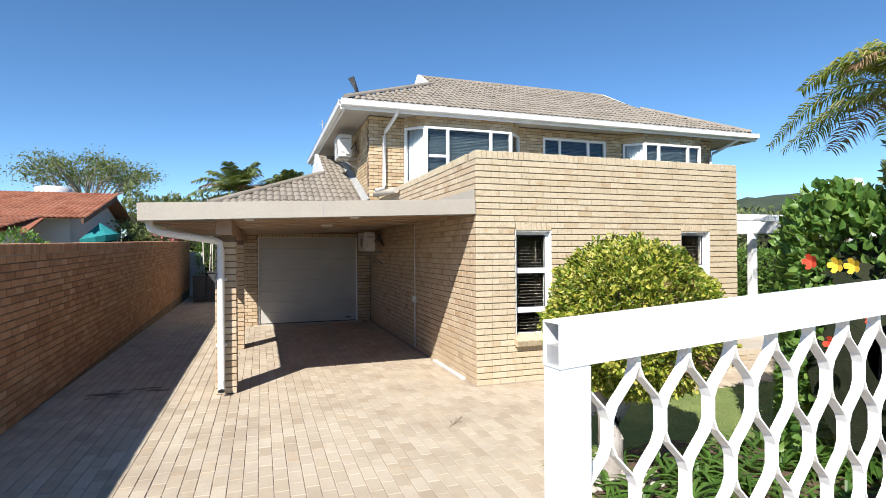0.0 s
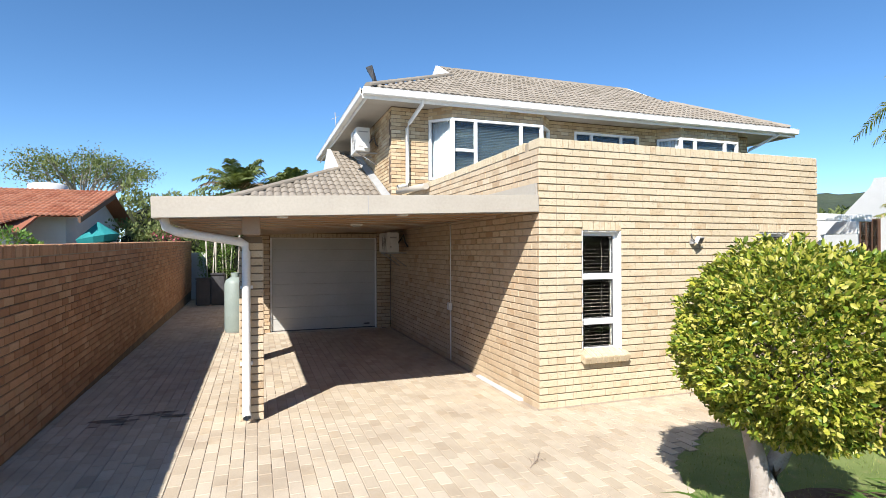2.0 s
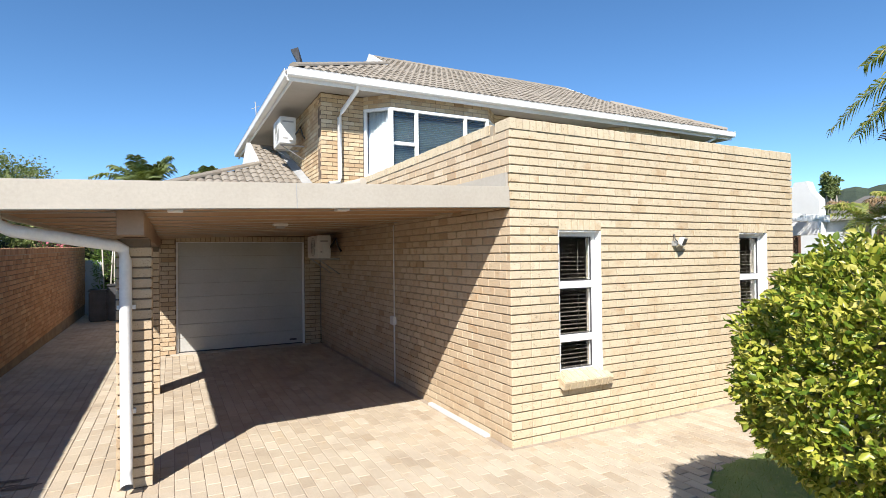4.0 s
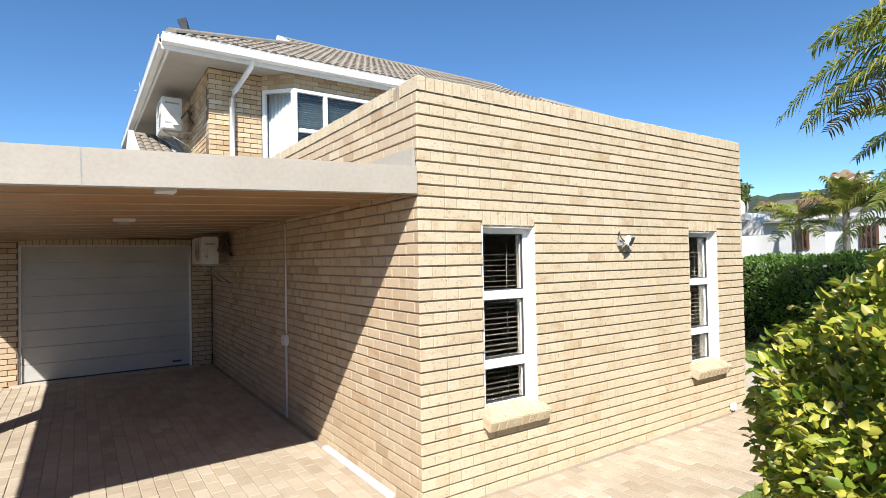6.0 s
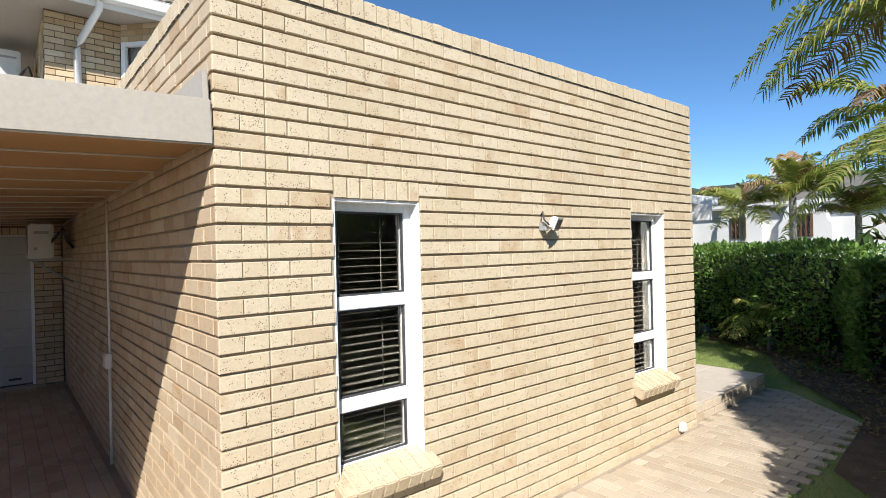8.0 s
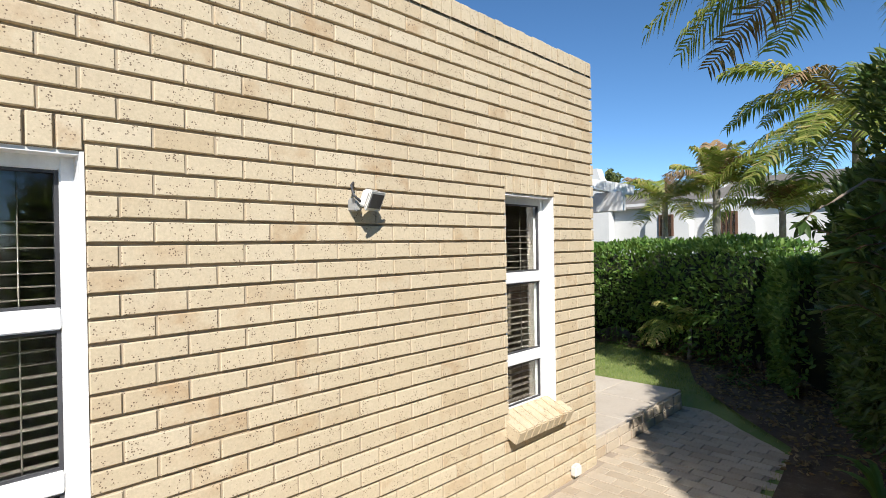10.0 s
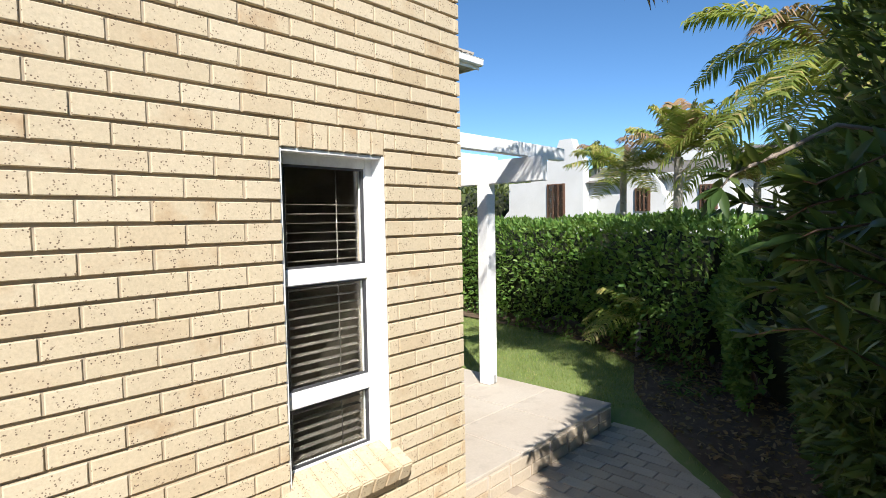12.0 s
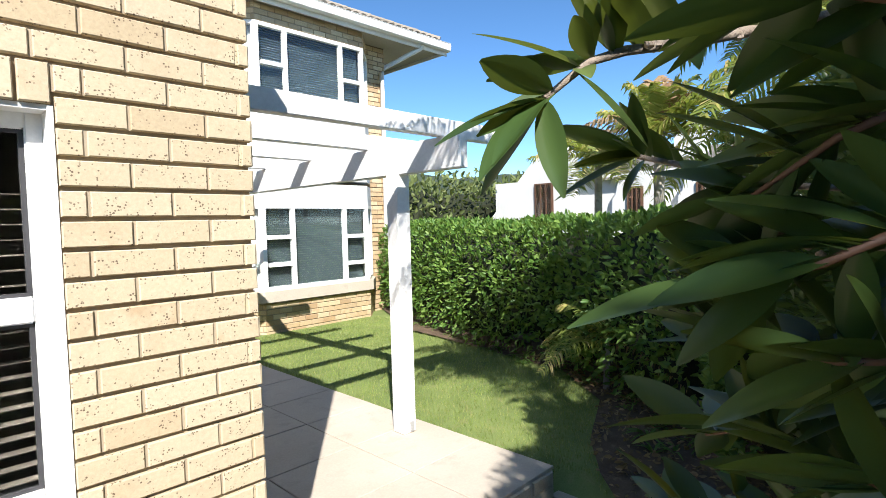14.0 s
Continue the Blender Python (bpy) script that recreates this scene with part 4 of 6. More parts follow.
def flat_window(parent, p, q, z0, z1, columns, fr=0.055, depth=0.07, blind=True, slat="blue_slat"):
    """A framed glazed face from p to q (plan); columns: (share, splits) from left to right."""
    p, q = Vector((*p, 0)), Vector((*q, 0))
    u = (q - p).normalized()
    m = Matrix.Translation(p) @ Matrix((u, UP.cross(u), UP)).transposed().to_4x4()
    L = (q - p).length
    bm = bmesh.new()
    for b in ((0, fr, z0, z1), (L - fr, L, z0, z1), (fr, L - fr, z0, z0 + fr), (fr, L - fr, z1 - fr, z1)):
        add_box(bm, b[0], b[1], 0, depth, b[2], b[3])
    bmesh.ops.transform(bm, matrix=m, verts=bm.verts)
    part("window_frame", bm, "white", parent)
    total, at = sum(c[0] for c in columns), fr
    for k, (share, splits) in enumerate(columns):
        w = (L - 2 * fr) * share / total
        x0, x1 = at, at + w
        at = x1
        if k:
            bm = add_box(bmesh.new(), x0 - 0.032, x0 + 0.032, -0.006, depth - 0.006, z0 + fr, z1 - fr, 0.004, m)
            part("mullion", bm, "white", parent)
        zs = [z0 + fr] + [z0 + (z1 - z0) * s for s in splits] + [z1 - fr]
        for j in range(len(zs) - 1):
            if j:
                bm = add_box(bmesh.new(), x0 + 0.032, x1 - 0.032, -0.004, depth - 0.004, zs[j] - 0.032, zs[j] + 0.032, 0.004, m)
                part("transom", bm, "white", parent)
            bm = add_box(bmesh.new(), x0 + 0.01, x1 - 0.01, 0.035, 0.04, zs[j], zs[j + 1], 0, m)
            part("pane", bm, "glass", parent).visible_shadow = False
    if slat == "curtain":
        cloth = thing("curtain", m @ Vector((0, 0.12, z1)), "pale closed curtain hanging behind the side pane", "curtain")
        vs, cols = [], 40
        for i in range(cols + 1):
            x = fr + (L - 2 * fr) * i / cols
            for z in (z0 + 0.03, z1 - 0.03):
                vs.append(m @ Vector((x, 0.125 + 0.012 * math.sin(i * 1.1), z)))
        raw("cloth", vs, [(2 * i, 2 * i + 2, 2 * i + 3, 2 * i + 1) for i in range(cols)], "curtain", cloth)
    elif blind:
        bl = thing("venetian_blind", m @ Vector((0, 0.12, z1)), "closed grey slatted blind behind the glass", "blind", "upper blinds")
        vs, fs, n = [], [], 0
        z = z1 - 0.05
        while z > z0 + 0.04:
            for y, dz in ((0.112, -0.0165), (0.130, 0.0165)):
                vs += [m @ Vector((fr, y, z + dz)), m @ Vector((L - fr, y, z + dz))]
            fs.append((n, n + 1, n + 3, n + 2))
            n += 4
            z -= 0.036
        tagged(raw("slats", vs, fs, slat, bl), kind="stuff")


def bay(index, b, label, cols, side_cols, spandrel):
    x0, xa, xb, x1, z0, z1 = b
    w = thing("window_%d" % index, (x0, BAY_Y, z0), label, "window")
    tagged(w, kind="structure")
    flat_window(w, (x0, HOUSE_Y - 0.02), (xa, BAY_Y), z0, z1, side_cols, slat="curtain")
    flat_window(w, (xa, BAY_Y), (xb, BAY_Y), z0, z1, cols)
    flat_window(w, (xb, BAY_Y), (x1, HOUSE_Y - 0.02), z0, z1, side_cols)
    for nm, lo, hi, grow, mat in spandrel:
        pl = [(x0 - grow, HOUSE_Y - 0.01), (xa - grow * 0.5, BAY_Y - grow), (xb + grow * 0.5, BAY_Y - grow), (x1 + grow, HOUSE_Y - 0.01)]
        vs = [(x, y, lo) for x, y in pl] + [(x, y, hi) for x, y in pl]
        raw(nm, vs, [(0, 1, 5, 4), (1, 2, 6, 5), (2, 3, 7, 6), (3, 2, 1, 0), (4, 5, 6, 7), (0, 4, 7, 3)], mat, w)
    return w


def bay_bricks(w, b, lo, hi):
    """Brick facing on the three sides of a bay between two heights."""
    x0, xa, xb, x1 = b[:4]
    for p, q in (((x0, HOUSE_Y), (xa, BAY_Y)), ((xa, BAY_Y), (xb, BAY_Y)), ((xb, BAY_Y), (x1, HOUSE_Y))):
        u = Vector((q[0] - p[0], q[1] - p[1], 0))
        rows = max(1, round((hi - lo) / C))
        pieces = courses(u.length, rows)
        lay(w, pieces, wall_frame((p[0], p[1], lo), u), 0.03, "gold", lambda u_, v_: True, "brick", 90)


bay1 = bay(3, BAYS[0], "white-framed bay window of the upper storey", [(0.9, [0.48]), (2.0, []), (0.9, [0.48])], [(1, [])], [("brick_header", 4.68, 4.93, -0.012, "mortar"), ("bay_base", 3.0, 3.35, -0.012, "mortar")])
bay_bricks(bay1, BAYS[0], 4.685, 4.93)
bay2 = bay(4, BAYS[1], "white-framed bay window above the lawn", [(0.8, [0.5]), (1.9, []), (0.75, [0.48])], [(1, [])], [("brick_header", 4.66, 4.93, -0.012, "mortar"), ("bay_base", 2.42, 3.52, 0.0, "plaster")])
bay_bricks(bay2, BAYS[1], 4.665, 4.93)
bay3 = bay(5, LOW, "white-framed ground floor bay window", [(0.8, [0.3, 0.62]), (1.7, []), (0.75, [0.25, 0.6])], [(1, [])], [("white_band", 2.03, 2.36, 0.0, "plaster"), ("sill", 0.60, 0.76, 0.06, "concrete"), ("bay_base", 0.0, 0.60, -0.012, "mortar")])
bay_bricks(bay3, LOW, 0.0, 0.60)
w6 = thing("window_6", (MID[0], HOUSE_Y, MID[2]), "white-framed upper window between two bays", "window")
tagged(w6, kind="structure")
flat_window(w6, (MID[0], HOUSE_Y - 0.01), (MID[1], HOUSE_Y - 0.01), MID[2], MID[3], [(0.8, []), (1.6, []), (0.9, [])])

# garage roof
GE_Y, GE_Z, GX, GR_Y, GP = 12.6, 2.74, -0.59, 17.0, 0.416
groof = thing("roof_garage", (GX, GE_Y, GE_Z), "low hipped tile roof over the garage", "roof")
tagged(groof, kind="structure")
gg = 2.05
gd = gg - GX
gp = [(GX, GE_Y), (HOUSE_X0, GE_Y), (HOUSE_X0, GR_Y), (gg, GR_Y), (gg, GE_Y + gd)]
V = [(x, y, GE_Z + (y - GE_Y) * GP) for x, y in gp] + [(GX, 2 * GR_Y - GE_Y, GE_Z), (HOUSE_X0, 2 * GR_Y - GE_Y, GE_Z), (gg, 2 * GR_Y - GE_Y - gd, GE_Z + gd * GP)]
raw("underlay", V, [(0, 1, 2, 3, 4), (5, 7, 3, 2, 6), (0, 4, 7, 5)], "tile_joined", groof)
S2 = math.hypot(1, GP)
tile_slope(groof, (GX, GE_Y, GE_Z + 0.005), (1, 0, 0), (0, 1, GP), [(x - GX, (y - GE_Y) * S2) for x, y in gp], HOUSE_X0 - GX, (GR_Y - GE_Y) * S2, "tile")
ridge_tiles(groof, (GX + 0.05, GE_Y + 0.05, GE_Z + 0.05), (gg, GE_Y + gd, GE_Z + gd * GP + 0.04))
ridge_tiles(groof, (gg + 0.05, GR_Y, GE_Z + (GR_Y - GE_Y) * GP + 0.03), (HOUSE_X0, GR_Y, GE_Z + (GR_Y - GE_Y) * GP + 0.03))
zg, zt = GE_Z + gd * GP, GE_Z + (GR_Y - GE_Y) * GP + 0.12
raw("gablet", [(gg - 0.02, GE_Y + gd - 0.05, zg), (gg - 0.02, 2 * GR_Y - GE_Y - gd, zg), (gg - 0.02, GR_Y, zt), (gg + 0.08, GE_Y + gd - 0.05, zg), (gg + 0.08, 2 * GR_Y - GE_Y - gd, zg), (gg + 0.08, GR_Y, zt)], [(0, 1, 2), (5, 4, 3), (0, 2, 5, 3), (1, 4, 5, 2)], "plaster", groof, "small white gablet")
raw("flashing", [(HOUSE_X0 - 0.16, GE_Y + 0.2, GE_Z + 0.2 * GP + 0.075), (HOUSE_X0 - 0.01, GE_Y + 0.2, GE_Z + 0.2 * GP + 0.15), (HOUSE_X0 - 0.01, GR_Y, zt), (HOUSE_X0 - 0.16, GR_Y, zt - 0.07)], [(0, 1, 2, 3)], "grey", groof)

# roof cowl and aerial
cowl = thing("roof_cowl", (2.85, 14.6, 5.4), "dark metal wind cowl on the roof edge", "cowl")
tube("flue", [(2.85, 14.6, 5.35), (2.85, 14.6, 5.95)], 0.05, "dark", cowl)
raw("hood", [(2.66, 14.55, 6.30), (2.72, 14.75, 6.30), (2.86, 14.5, 5.95), (2.98, 14.75, 5.86), (2.80, 14.45, 6.34), (3.0, 14.6, 5.84)], [(0, 1, 3, 2), (0, 2, 5, 4), (1, 0, 4), (3, 1, 4, 5), (2, 3, 5)], "dark", cowl)
aerial = thing("aerial", (2.3, 17.0, 5.1), "thin metal aerial behind the eaves", "aerial")
tube("mast", [(2.3, 17.0, 5.05), (2.25, 17.0, 5.75)], 0.012, "grey", aerial, sides=6)
tube("arm", [(2.15, 17.0, 5.55), (2.35, 17.0, 5.65)], 0.008, "grey", aerial, sides=6)

# ---- boundary wall ----
bw0, bw1 = Vector((-1.74, -3.0, -0.19)), Vector((-2.16, 23.4, 0.34))
bl = (bw1 - bw0).length
ROWS_B = 21
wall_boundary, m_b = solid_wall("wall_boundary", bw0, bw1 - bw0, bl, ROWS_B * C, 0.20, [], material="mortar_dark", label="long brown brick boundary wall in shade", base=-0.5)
lay(wall_boundary, courses(bl, ROWS_B), m_b, 0.03, "tan", lambda u, v: 5.9 < u < 10.9 and v > 0.35, "brick")
coping("coping_boundary", bw0, bw1 - bw0, bl, "brown bricks on edge along the boundary wall", 0.11, 0.22, 0.085, ROWS_B * C, "tan", lambda u: u < 13.4)

# ---- patio and pergola ----
bm = bmesh.new()
PX, PY = 9.38, 6.93
add_box(bm, RIGHT_X + 0.002, PX, PY, 12.38, -0.05, 0.162, 0.012)
patio = tagged(part("patio", bm, "concrete"), "raised patio of pale concrete slabs", "patio", kind="structure")
slabs = []
for i in range(3):
    for j in range(9):
        x0, x1 = RIGHT_X + 0.01 + i * 0.633, RIGHT_X + 0.01 + (i + 1) * 0.633
        y0, y1 = PY + 0.006 + j * 0.6, PY + 0.006 + (j + 1) * 0.6
        slabs.append(((y0 + y1) / 2, -(x0 + x1) / 2, y1 - y0 - 0.008, x1 - x0 - 0.008))
GROUND_M = Matrix(((0, 0, -1, 0), (1, 0, 0, 0), (0, -1, 0, 0), (0, 0, 0, 1)))
M["concrete_joined"] = M["concrete"]
lay(patio, slabs, Matrix.Translation((0, 0, 0.178)) @ GROUND_M, 0.02, "concrete", lambda u, v: True, "slab")

riser = [((k + 0.5) * 0.23, 0.04 + 0.082 * j, 0.222 - 0.02 * ((k + j) % 3), 0.076) for k in range(8) for j in range(2)]
lay(patio, riser, wall_frame((RIGHT_X + 0.03, PY - 0.014, 0), (1, 0, 0)), 0.02, "pave", lambda u, v: True, "riser_brick")
bm = add_box(bmesh.new(), SIDE_X - 0.01, RIGHT_X + 0.01, FRONT - 0.016, FRONT + 0.012, -0.02, 0.014, 0.004)
tagged(part("trim_wall_foot", bm, "pave_joint"), "sandy mortar smeared along the foot of the wall", "trim", kind="structure")
bm = add_box(bmesh.new(), SIDE_X - 0.055, SIDE_X + 0.012, FRONT + 0.013, GARAGE_Y - 0.13, -0.02, 0.006, 0.003)
tagged(part("trim_side_foot", bm, "pave_joint"), "sandy mortar along the foot of the side wall", "trim", kind="structure")

pergola = thing("pergola", (9.2, 8.0, 0.178), "white painted timber pergola over the patio", "pergola")
box("post", 9.105, 9.225, 8.0, 8.12, 0.178, 2.04, "white", pergola, 0.006)
box("post_plate", 9.165, 9.195, 7.985, 8.002, 0.19, 0.26, "grey", pergola, 0.003)
box("beam", 9.125, 9.205, 7.42, 12.4, 2.035, 2.245, "white", pergola, 0.006)
for y in (7.56, 8.34, 9.12, 9.90, 10.68, 11.46):
    box("rafter", RIGHT_X + 0.005, 9.72, y, y + 0.07, 2.247, 2.36, "white", pergola, 0.005)
box("ledger", RIGHT_X + 0.004, RIGHT_X + 0.05, 7.45, 12.4, 2.10, 2.246, "white", pergola, 0.004)

# ---- the gate ----
gate = thing("metal_gate", (0.97, 1.31, 0.05), "open white steel gate with wavy bars", "gate")
GM = Matrix.Translation((0.97, 1.31, 0)) @ Matrix(((0.995, -0.103, 0, 0), (0.103, 0.995, 0, 0), (0.04, 0, 1, 0), (0, 0, 0, 1)))
GL, GT, GH, GW = 3.0, 1.63, 0.082, 0.05


def gbox(name, x0, x1, y0, y1, z0, z1, bevel=0.003, material="white"):
    return box(name, x0, x1, y0, y1, z0, z1, material, gate, bevel, m=GM)


# the top rail is a hollow tube, open at its end
ring = [(0.0, GT - GH), (GW, GT - GH), (GW, GT), (0.0, GT), (0.003, GT - GH + 0.003), (GW - 0.003, GT - GH + 0.003), (GW - 0.003, GT - 0.003), (0.003, GT - 0.003)]
fs = []
for k in range(4):
    a, b = k, (k + 1) % 4
    fs += [(a, b, 8 + b, 8 + a), (4 + b, 4 + a, 12 + a, 12 + b), (b, a, 4 + a, 4 + b), (8 + a, 8 + b, 12 + b, 12 + a)]
raw("top_rail", [GM @ Vector((x, y, z)) for x in (0.0, GL) for y, z in ring], fs, "white", gate)
gbox("tube_lining", 0.006, GL, 0.0031, GW - 0.0031, GT - GH + 0.0031, GT - 0.045, 0, "grey")
gbox("stile", 0.0, 0.072, 0.0, GW, 0.05, GT - GH - 0.001)
gbox("bottom_rail", 0.073, GL, 0.0, GW, 0.08, 0.15)
gbox("end_stile", GL + 0.001, GL + 0.08, 0.0, GW, 0.05, GT)


def wavy_bar(x, flip):
    """A flat bar bent to and fro, in pairs that touch."""
    pts = []
    z, top = 0.15, GT - GH
    amp, half = 0.0315, 0.128
    n = int((top - z) / half)
    seq = []
    for k in range(n + 1):
        s = amp if (k % 2) ^ flip else -amp
        zc = z + (top - z) * k / n
        seq.append((zc - 0.024, s))
        seq.append((zc + 0.024, s))
    fine = []
    for (z0, s0), (z1, s1) in zip(seq, seq[1:]):
        for t in (0, 0.25, 0.5, 0.75):
            w = t * t * (3 - 2 * t)
            fine.append((z0 + (z1 - z0) * t, s0 + (s1 - s0) * w))
    fine.append(seq[-1])
    fine = [(min(max(a, z), top), b) for a, b in fine]
    vs, fs = [], []
    th = 0.0025
    for a, b in fine:
        for dx, dy in ((-th, 0.012), (th, 0.012), (th, 0.038), (-th, 0.038)):
            vs.append(GM @ Vector((x + b + dx, dy, a)))
    for i in range(len(fine) - 1):
        for k in range(4):
            k2 = (k + 1) % 4
            fs.append((4 * i + k, 4 * i + k2, 4 * i + 4 + k2, 4 * i + 4 + k))
    raw("wavy_bar", vs, fs, "white", gate)


x, k = 0.094, 0
while x < GL - 0.03:
    wavy_bar(x, k % 2)
    x += 0.0685
    k += 1

# ---- plants ----


def leaves(name, pos, out, size, material, parent=None, label="", spread=0.7, narrow=0.42, seed=1, droop=0.0, fold=0.25, curl=0.12):
    """Many small folded leaves: pos and out are arrays of places and outward ways."""
    rng = np.random.default_rng(seed)
    n = len(pos)
    d = out + rng.normal(0, spread, (n, 3))
    d[:, 2] -= droop
    d /= np.linalg.norm(d, axis=1)[:, None] + 1e-9
    r = rng.normal(0, 1, (n, 3))
    side = np.cross(d, r)
    side /= np.linalg.norm(side, axis=1)[:, None] + 1e-9
    nrm = np.cross(side, d)
    L = size * rng.uniform(0.65, 1.25, n)
    W = L * narrow * rng.uniform(0.8, 1.2, n)
    L3, W3 = L[:, None], W[:, None]
    up = nrm * (W3 * fold)
    v0 = pos
    v1 = pos + d * L3 * 0.33 + side * W3 * 0.46 + up
    v2 = pos + d * L3 * 0.36
    v3 = pos + d * L3 * 0.33 - side * W3 * 0.46 + up
    v4 = pos + d * L3 * 0.70 + side * W3 * 0.36 + up - nrm * L3 * curl * 0.4
    v5 = pos + d * L3 * 0.72 - nrm * L3 * curl * 0.5
    v6 = pos + d * L3 * 0.70 - side * W3 * 0.36 + up - nrm * L3 * curl * 0.4
    v7 = pos + d * L3 - nrm * L3 * curl
    V = np.stack([v0, v1, v2, v3, v4, v5, v6, v7], 1).reshape(-1, 3)
    idx = np.arange(n)[:, None] * 8
    tri = (idx[:, :, None] + np.array([[0, 1, 2], [0, 2, 3], [4, 7, 5], [5, 7, 6]])[None]).reshape(-1, 3)
    quad = (idx[:, :, None] + np.array([[1, 4, 5, 2], [2, 5, 6, 3]])[None]).reshape(-1, 4)
    me = bpy.data.meshes.new(name)
    me.vertices.add(len(V))
    me.vertices.foreach_set("co", V.astype(np.float32).ravel())
    me.loops.add(tri.size + quad.size)
    me.loops.foreach_set("vertex_index", np.concatenate([tri.ravel(), quad.ravel()]).astype(np.int32))
    me.polygons.add(len(tri) + len(quad))
    me.polygons.foreach_set("loop_start", np.concatenate([np.arange(len(tri)) * 3, tri.size + np.arange(len(quad)) * 4]).astype(np.int32))
    me.update(calc_edges=True)
    me.materials.append(M[material])
    return tagged(link(name, me, parent), label)


def broad_leaves(name, pos, out, size, material, parent, seed, narrow=0.28):
    """Leaves seen close by: smooth lance-shaped blades with a creased midrib and a gentle curl."""
    rng = random.Random(seed)
    vs, fs = [], []
    rows = 9
    for p, o in zip(pos, out):
        p, d = Vector(p), Vector(o).normalized()
        side = d.cross(Vector((rng.gauss(0, 0.5), rng.gauss(0, 0.5), 1))).normalized()
        nrm = side.cross(d)
        L = size * rng.uniform(0.75, 1.2)
        W, curl, n0 = L * narrow * rng.uniform(0.85, 1.15) / 2, rng.uniform(0.02, 0.16), len(vs)
        for i in range(rows + 1):
            f = i / rows
            w = W * (math.sin(math.pi * min(1.0, f * 0.97 + 0.015)) ** 0.75) * (1.12 - 0.3 * f)
            c = p + d * (L * f) - nrm * (L * curl * f * f)
            for q in (-1.0, -0.55, 0.0, 0.55, 1.0):
                vs.append(c + side * (w * q) + nrm * (w * 0.28 * abs(q)))
        for i in range(rows):
            for k in range(4):
                a = n0 + 5 * i + k
                fs.append((a, a + 1, a + 6, a + 5))
    ob = raw(name, vs, fs, material, parent)
    for f in ob.data.polygons:
        f.use_smooth = True
    return ob


def sphere_points(n, rng):
    p = rng.normal(0, 1, (n, 3))
    return p / np.linalg.norm(p, axis=1)[:, None]


def lumps(p, rng_seed, freq, amp):
    o = np.array([noise.noise((float(a) * freq + rng_seed, float(b) * freq, float(c) * freq)) for a, b, c in p])
    return 1 + amp * o


def limb(pts, r0, r1, parent, name="branch", material="bark", sides=7):
    k = len(pts)
    return tube(name, pts, [r0 + (r1 - r0) * i / (k - 1) for i in range(k)], material, parent, sides=sides)


def dome_tree():
    base = Vector((3.05, 4.02, 0.0))
    t = thing("clipped_tree", base, "small tree clipped to a yellow-green dome on a pale forked trunk", "tree")
    c = np.array((3.19, 3.92, 1.20))
    turn = Matrix.Rotation(math.atan2(-0.314, 0.949), 3, "Z")
    R = np.array(turn)
    rng = np.random.default_rng(3)
    n = 33000
    p = sphere_points(n, rng)
    rad = 0.99 * lumps(p, 3.0, 2.6, 0.18) * lumps(p, 7.0, 8.0, 0.16) * (1 - np.abs(rng.normal(0, 0.07, n)))
    inner = rng.random(n) < 0.22
    rad[inner] *= rng.uniform(0.55, 0.95, inner.sum())
    q = p * rad[:, None] * np.array((0.62, 0.70, 0.60))
    q[:, 2] = np.where(q[:, 2] < -0.45, -0.45 + (q[:, 2] + 0.45) * 0.5, q[:, 2])
    # thin, bare places on the dry side
    dry = np.array([noise.noise((float(a) * 1.7 + 9, float(b) * 1.7, float(d) * 1.7)) for a, b, d in p])
    keep = ~((dry > 0.12) & (p[:, 0] > 0.1) & (rng.random(n) < 0.84))
    q, p = q[keep], p[keep]
    pos = c + q @ R.T
    out = p @ R.T
    leaves("crown", pos, out, 0.041, "leaf_ball", t, "dense yellow-green leaves with thin dry patches", 0.75, 0.56, 4)
    m = 2300
    dp = sphere_points(9000, rng)
    dv = np.array([noise.noise((float(a) * 1.7 + 9, float(b) * 1.7, float(d) * 1.7)) for a, b, d in dp])
    dp = dp[(dv > 0.12) & (dp[:, 0] > 0.0) & (dp[:, 2] > -0.5)][:m]
    dq = c + (dp * rng.uniform(0.80, 0.97, len(dp))[:, None] * np.array((0.62, 0.70, 0.60))) @ R.T
    tagged(leaves("dry_growth", dq, dp @ R.T, 0.055, "brown_leaf", t, "brown dry leaves on the thin side", 0.9, 0.35, 14), kind="stuff")
    tube("trunk", [base + Vector((0.004 * k, 0, z)) for k, z in enumerate((-0.05, 0.05, 0.16, 0.28, 0.36, 0.43))], [0.115, 0.10, 0.092, 0.088, 0.066, 0.02], "bark", t, sides=16)
    for a, b in (((-0.05, 0.0), (-0.12, 0.02)), ((0.06, -0.02), (0.22, -0.06))):
        limb([base + Vector((a[0] * 0.3, a[1] * 0.3, 0.15)), base + Vector((a[0] * 0.6, a[1], 0.30)), base + Vector((a[0], a[1], 0.48)), base + Vector((b[0], b[1], 0.78)), base + Vector((b[0] * 1.6, b[1] * 1.5 - 0.05, 1.1))], 0.075, 0.04, t)
    rr = random.Random(4)
    for k in range(46):
        d = p[rr.randrange(len(p))]
        e = Vector(c + (R @ (d * np.array((0.57, 0.64, 0.54)))))
        s = base + Vector((rr.uniform(-0.1, 0.25), rr.uniform(-0.15, 0.05), rr.uniform(0.75, 1.1)))
        mid = s.lerp(e, 0.5) + Vector((rr.uniform(-0.06, 0.06), rr.uniform(-0.06, 0.06), rr.uniform(-0.02, 0.1)))
        limb([s, mid, e], 0.014, 0.004, t, "twig", "twig", 5)


dome_tree()


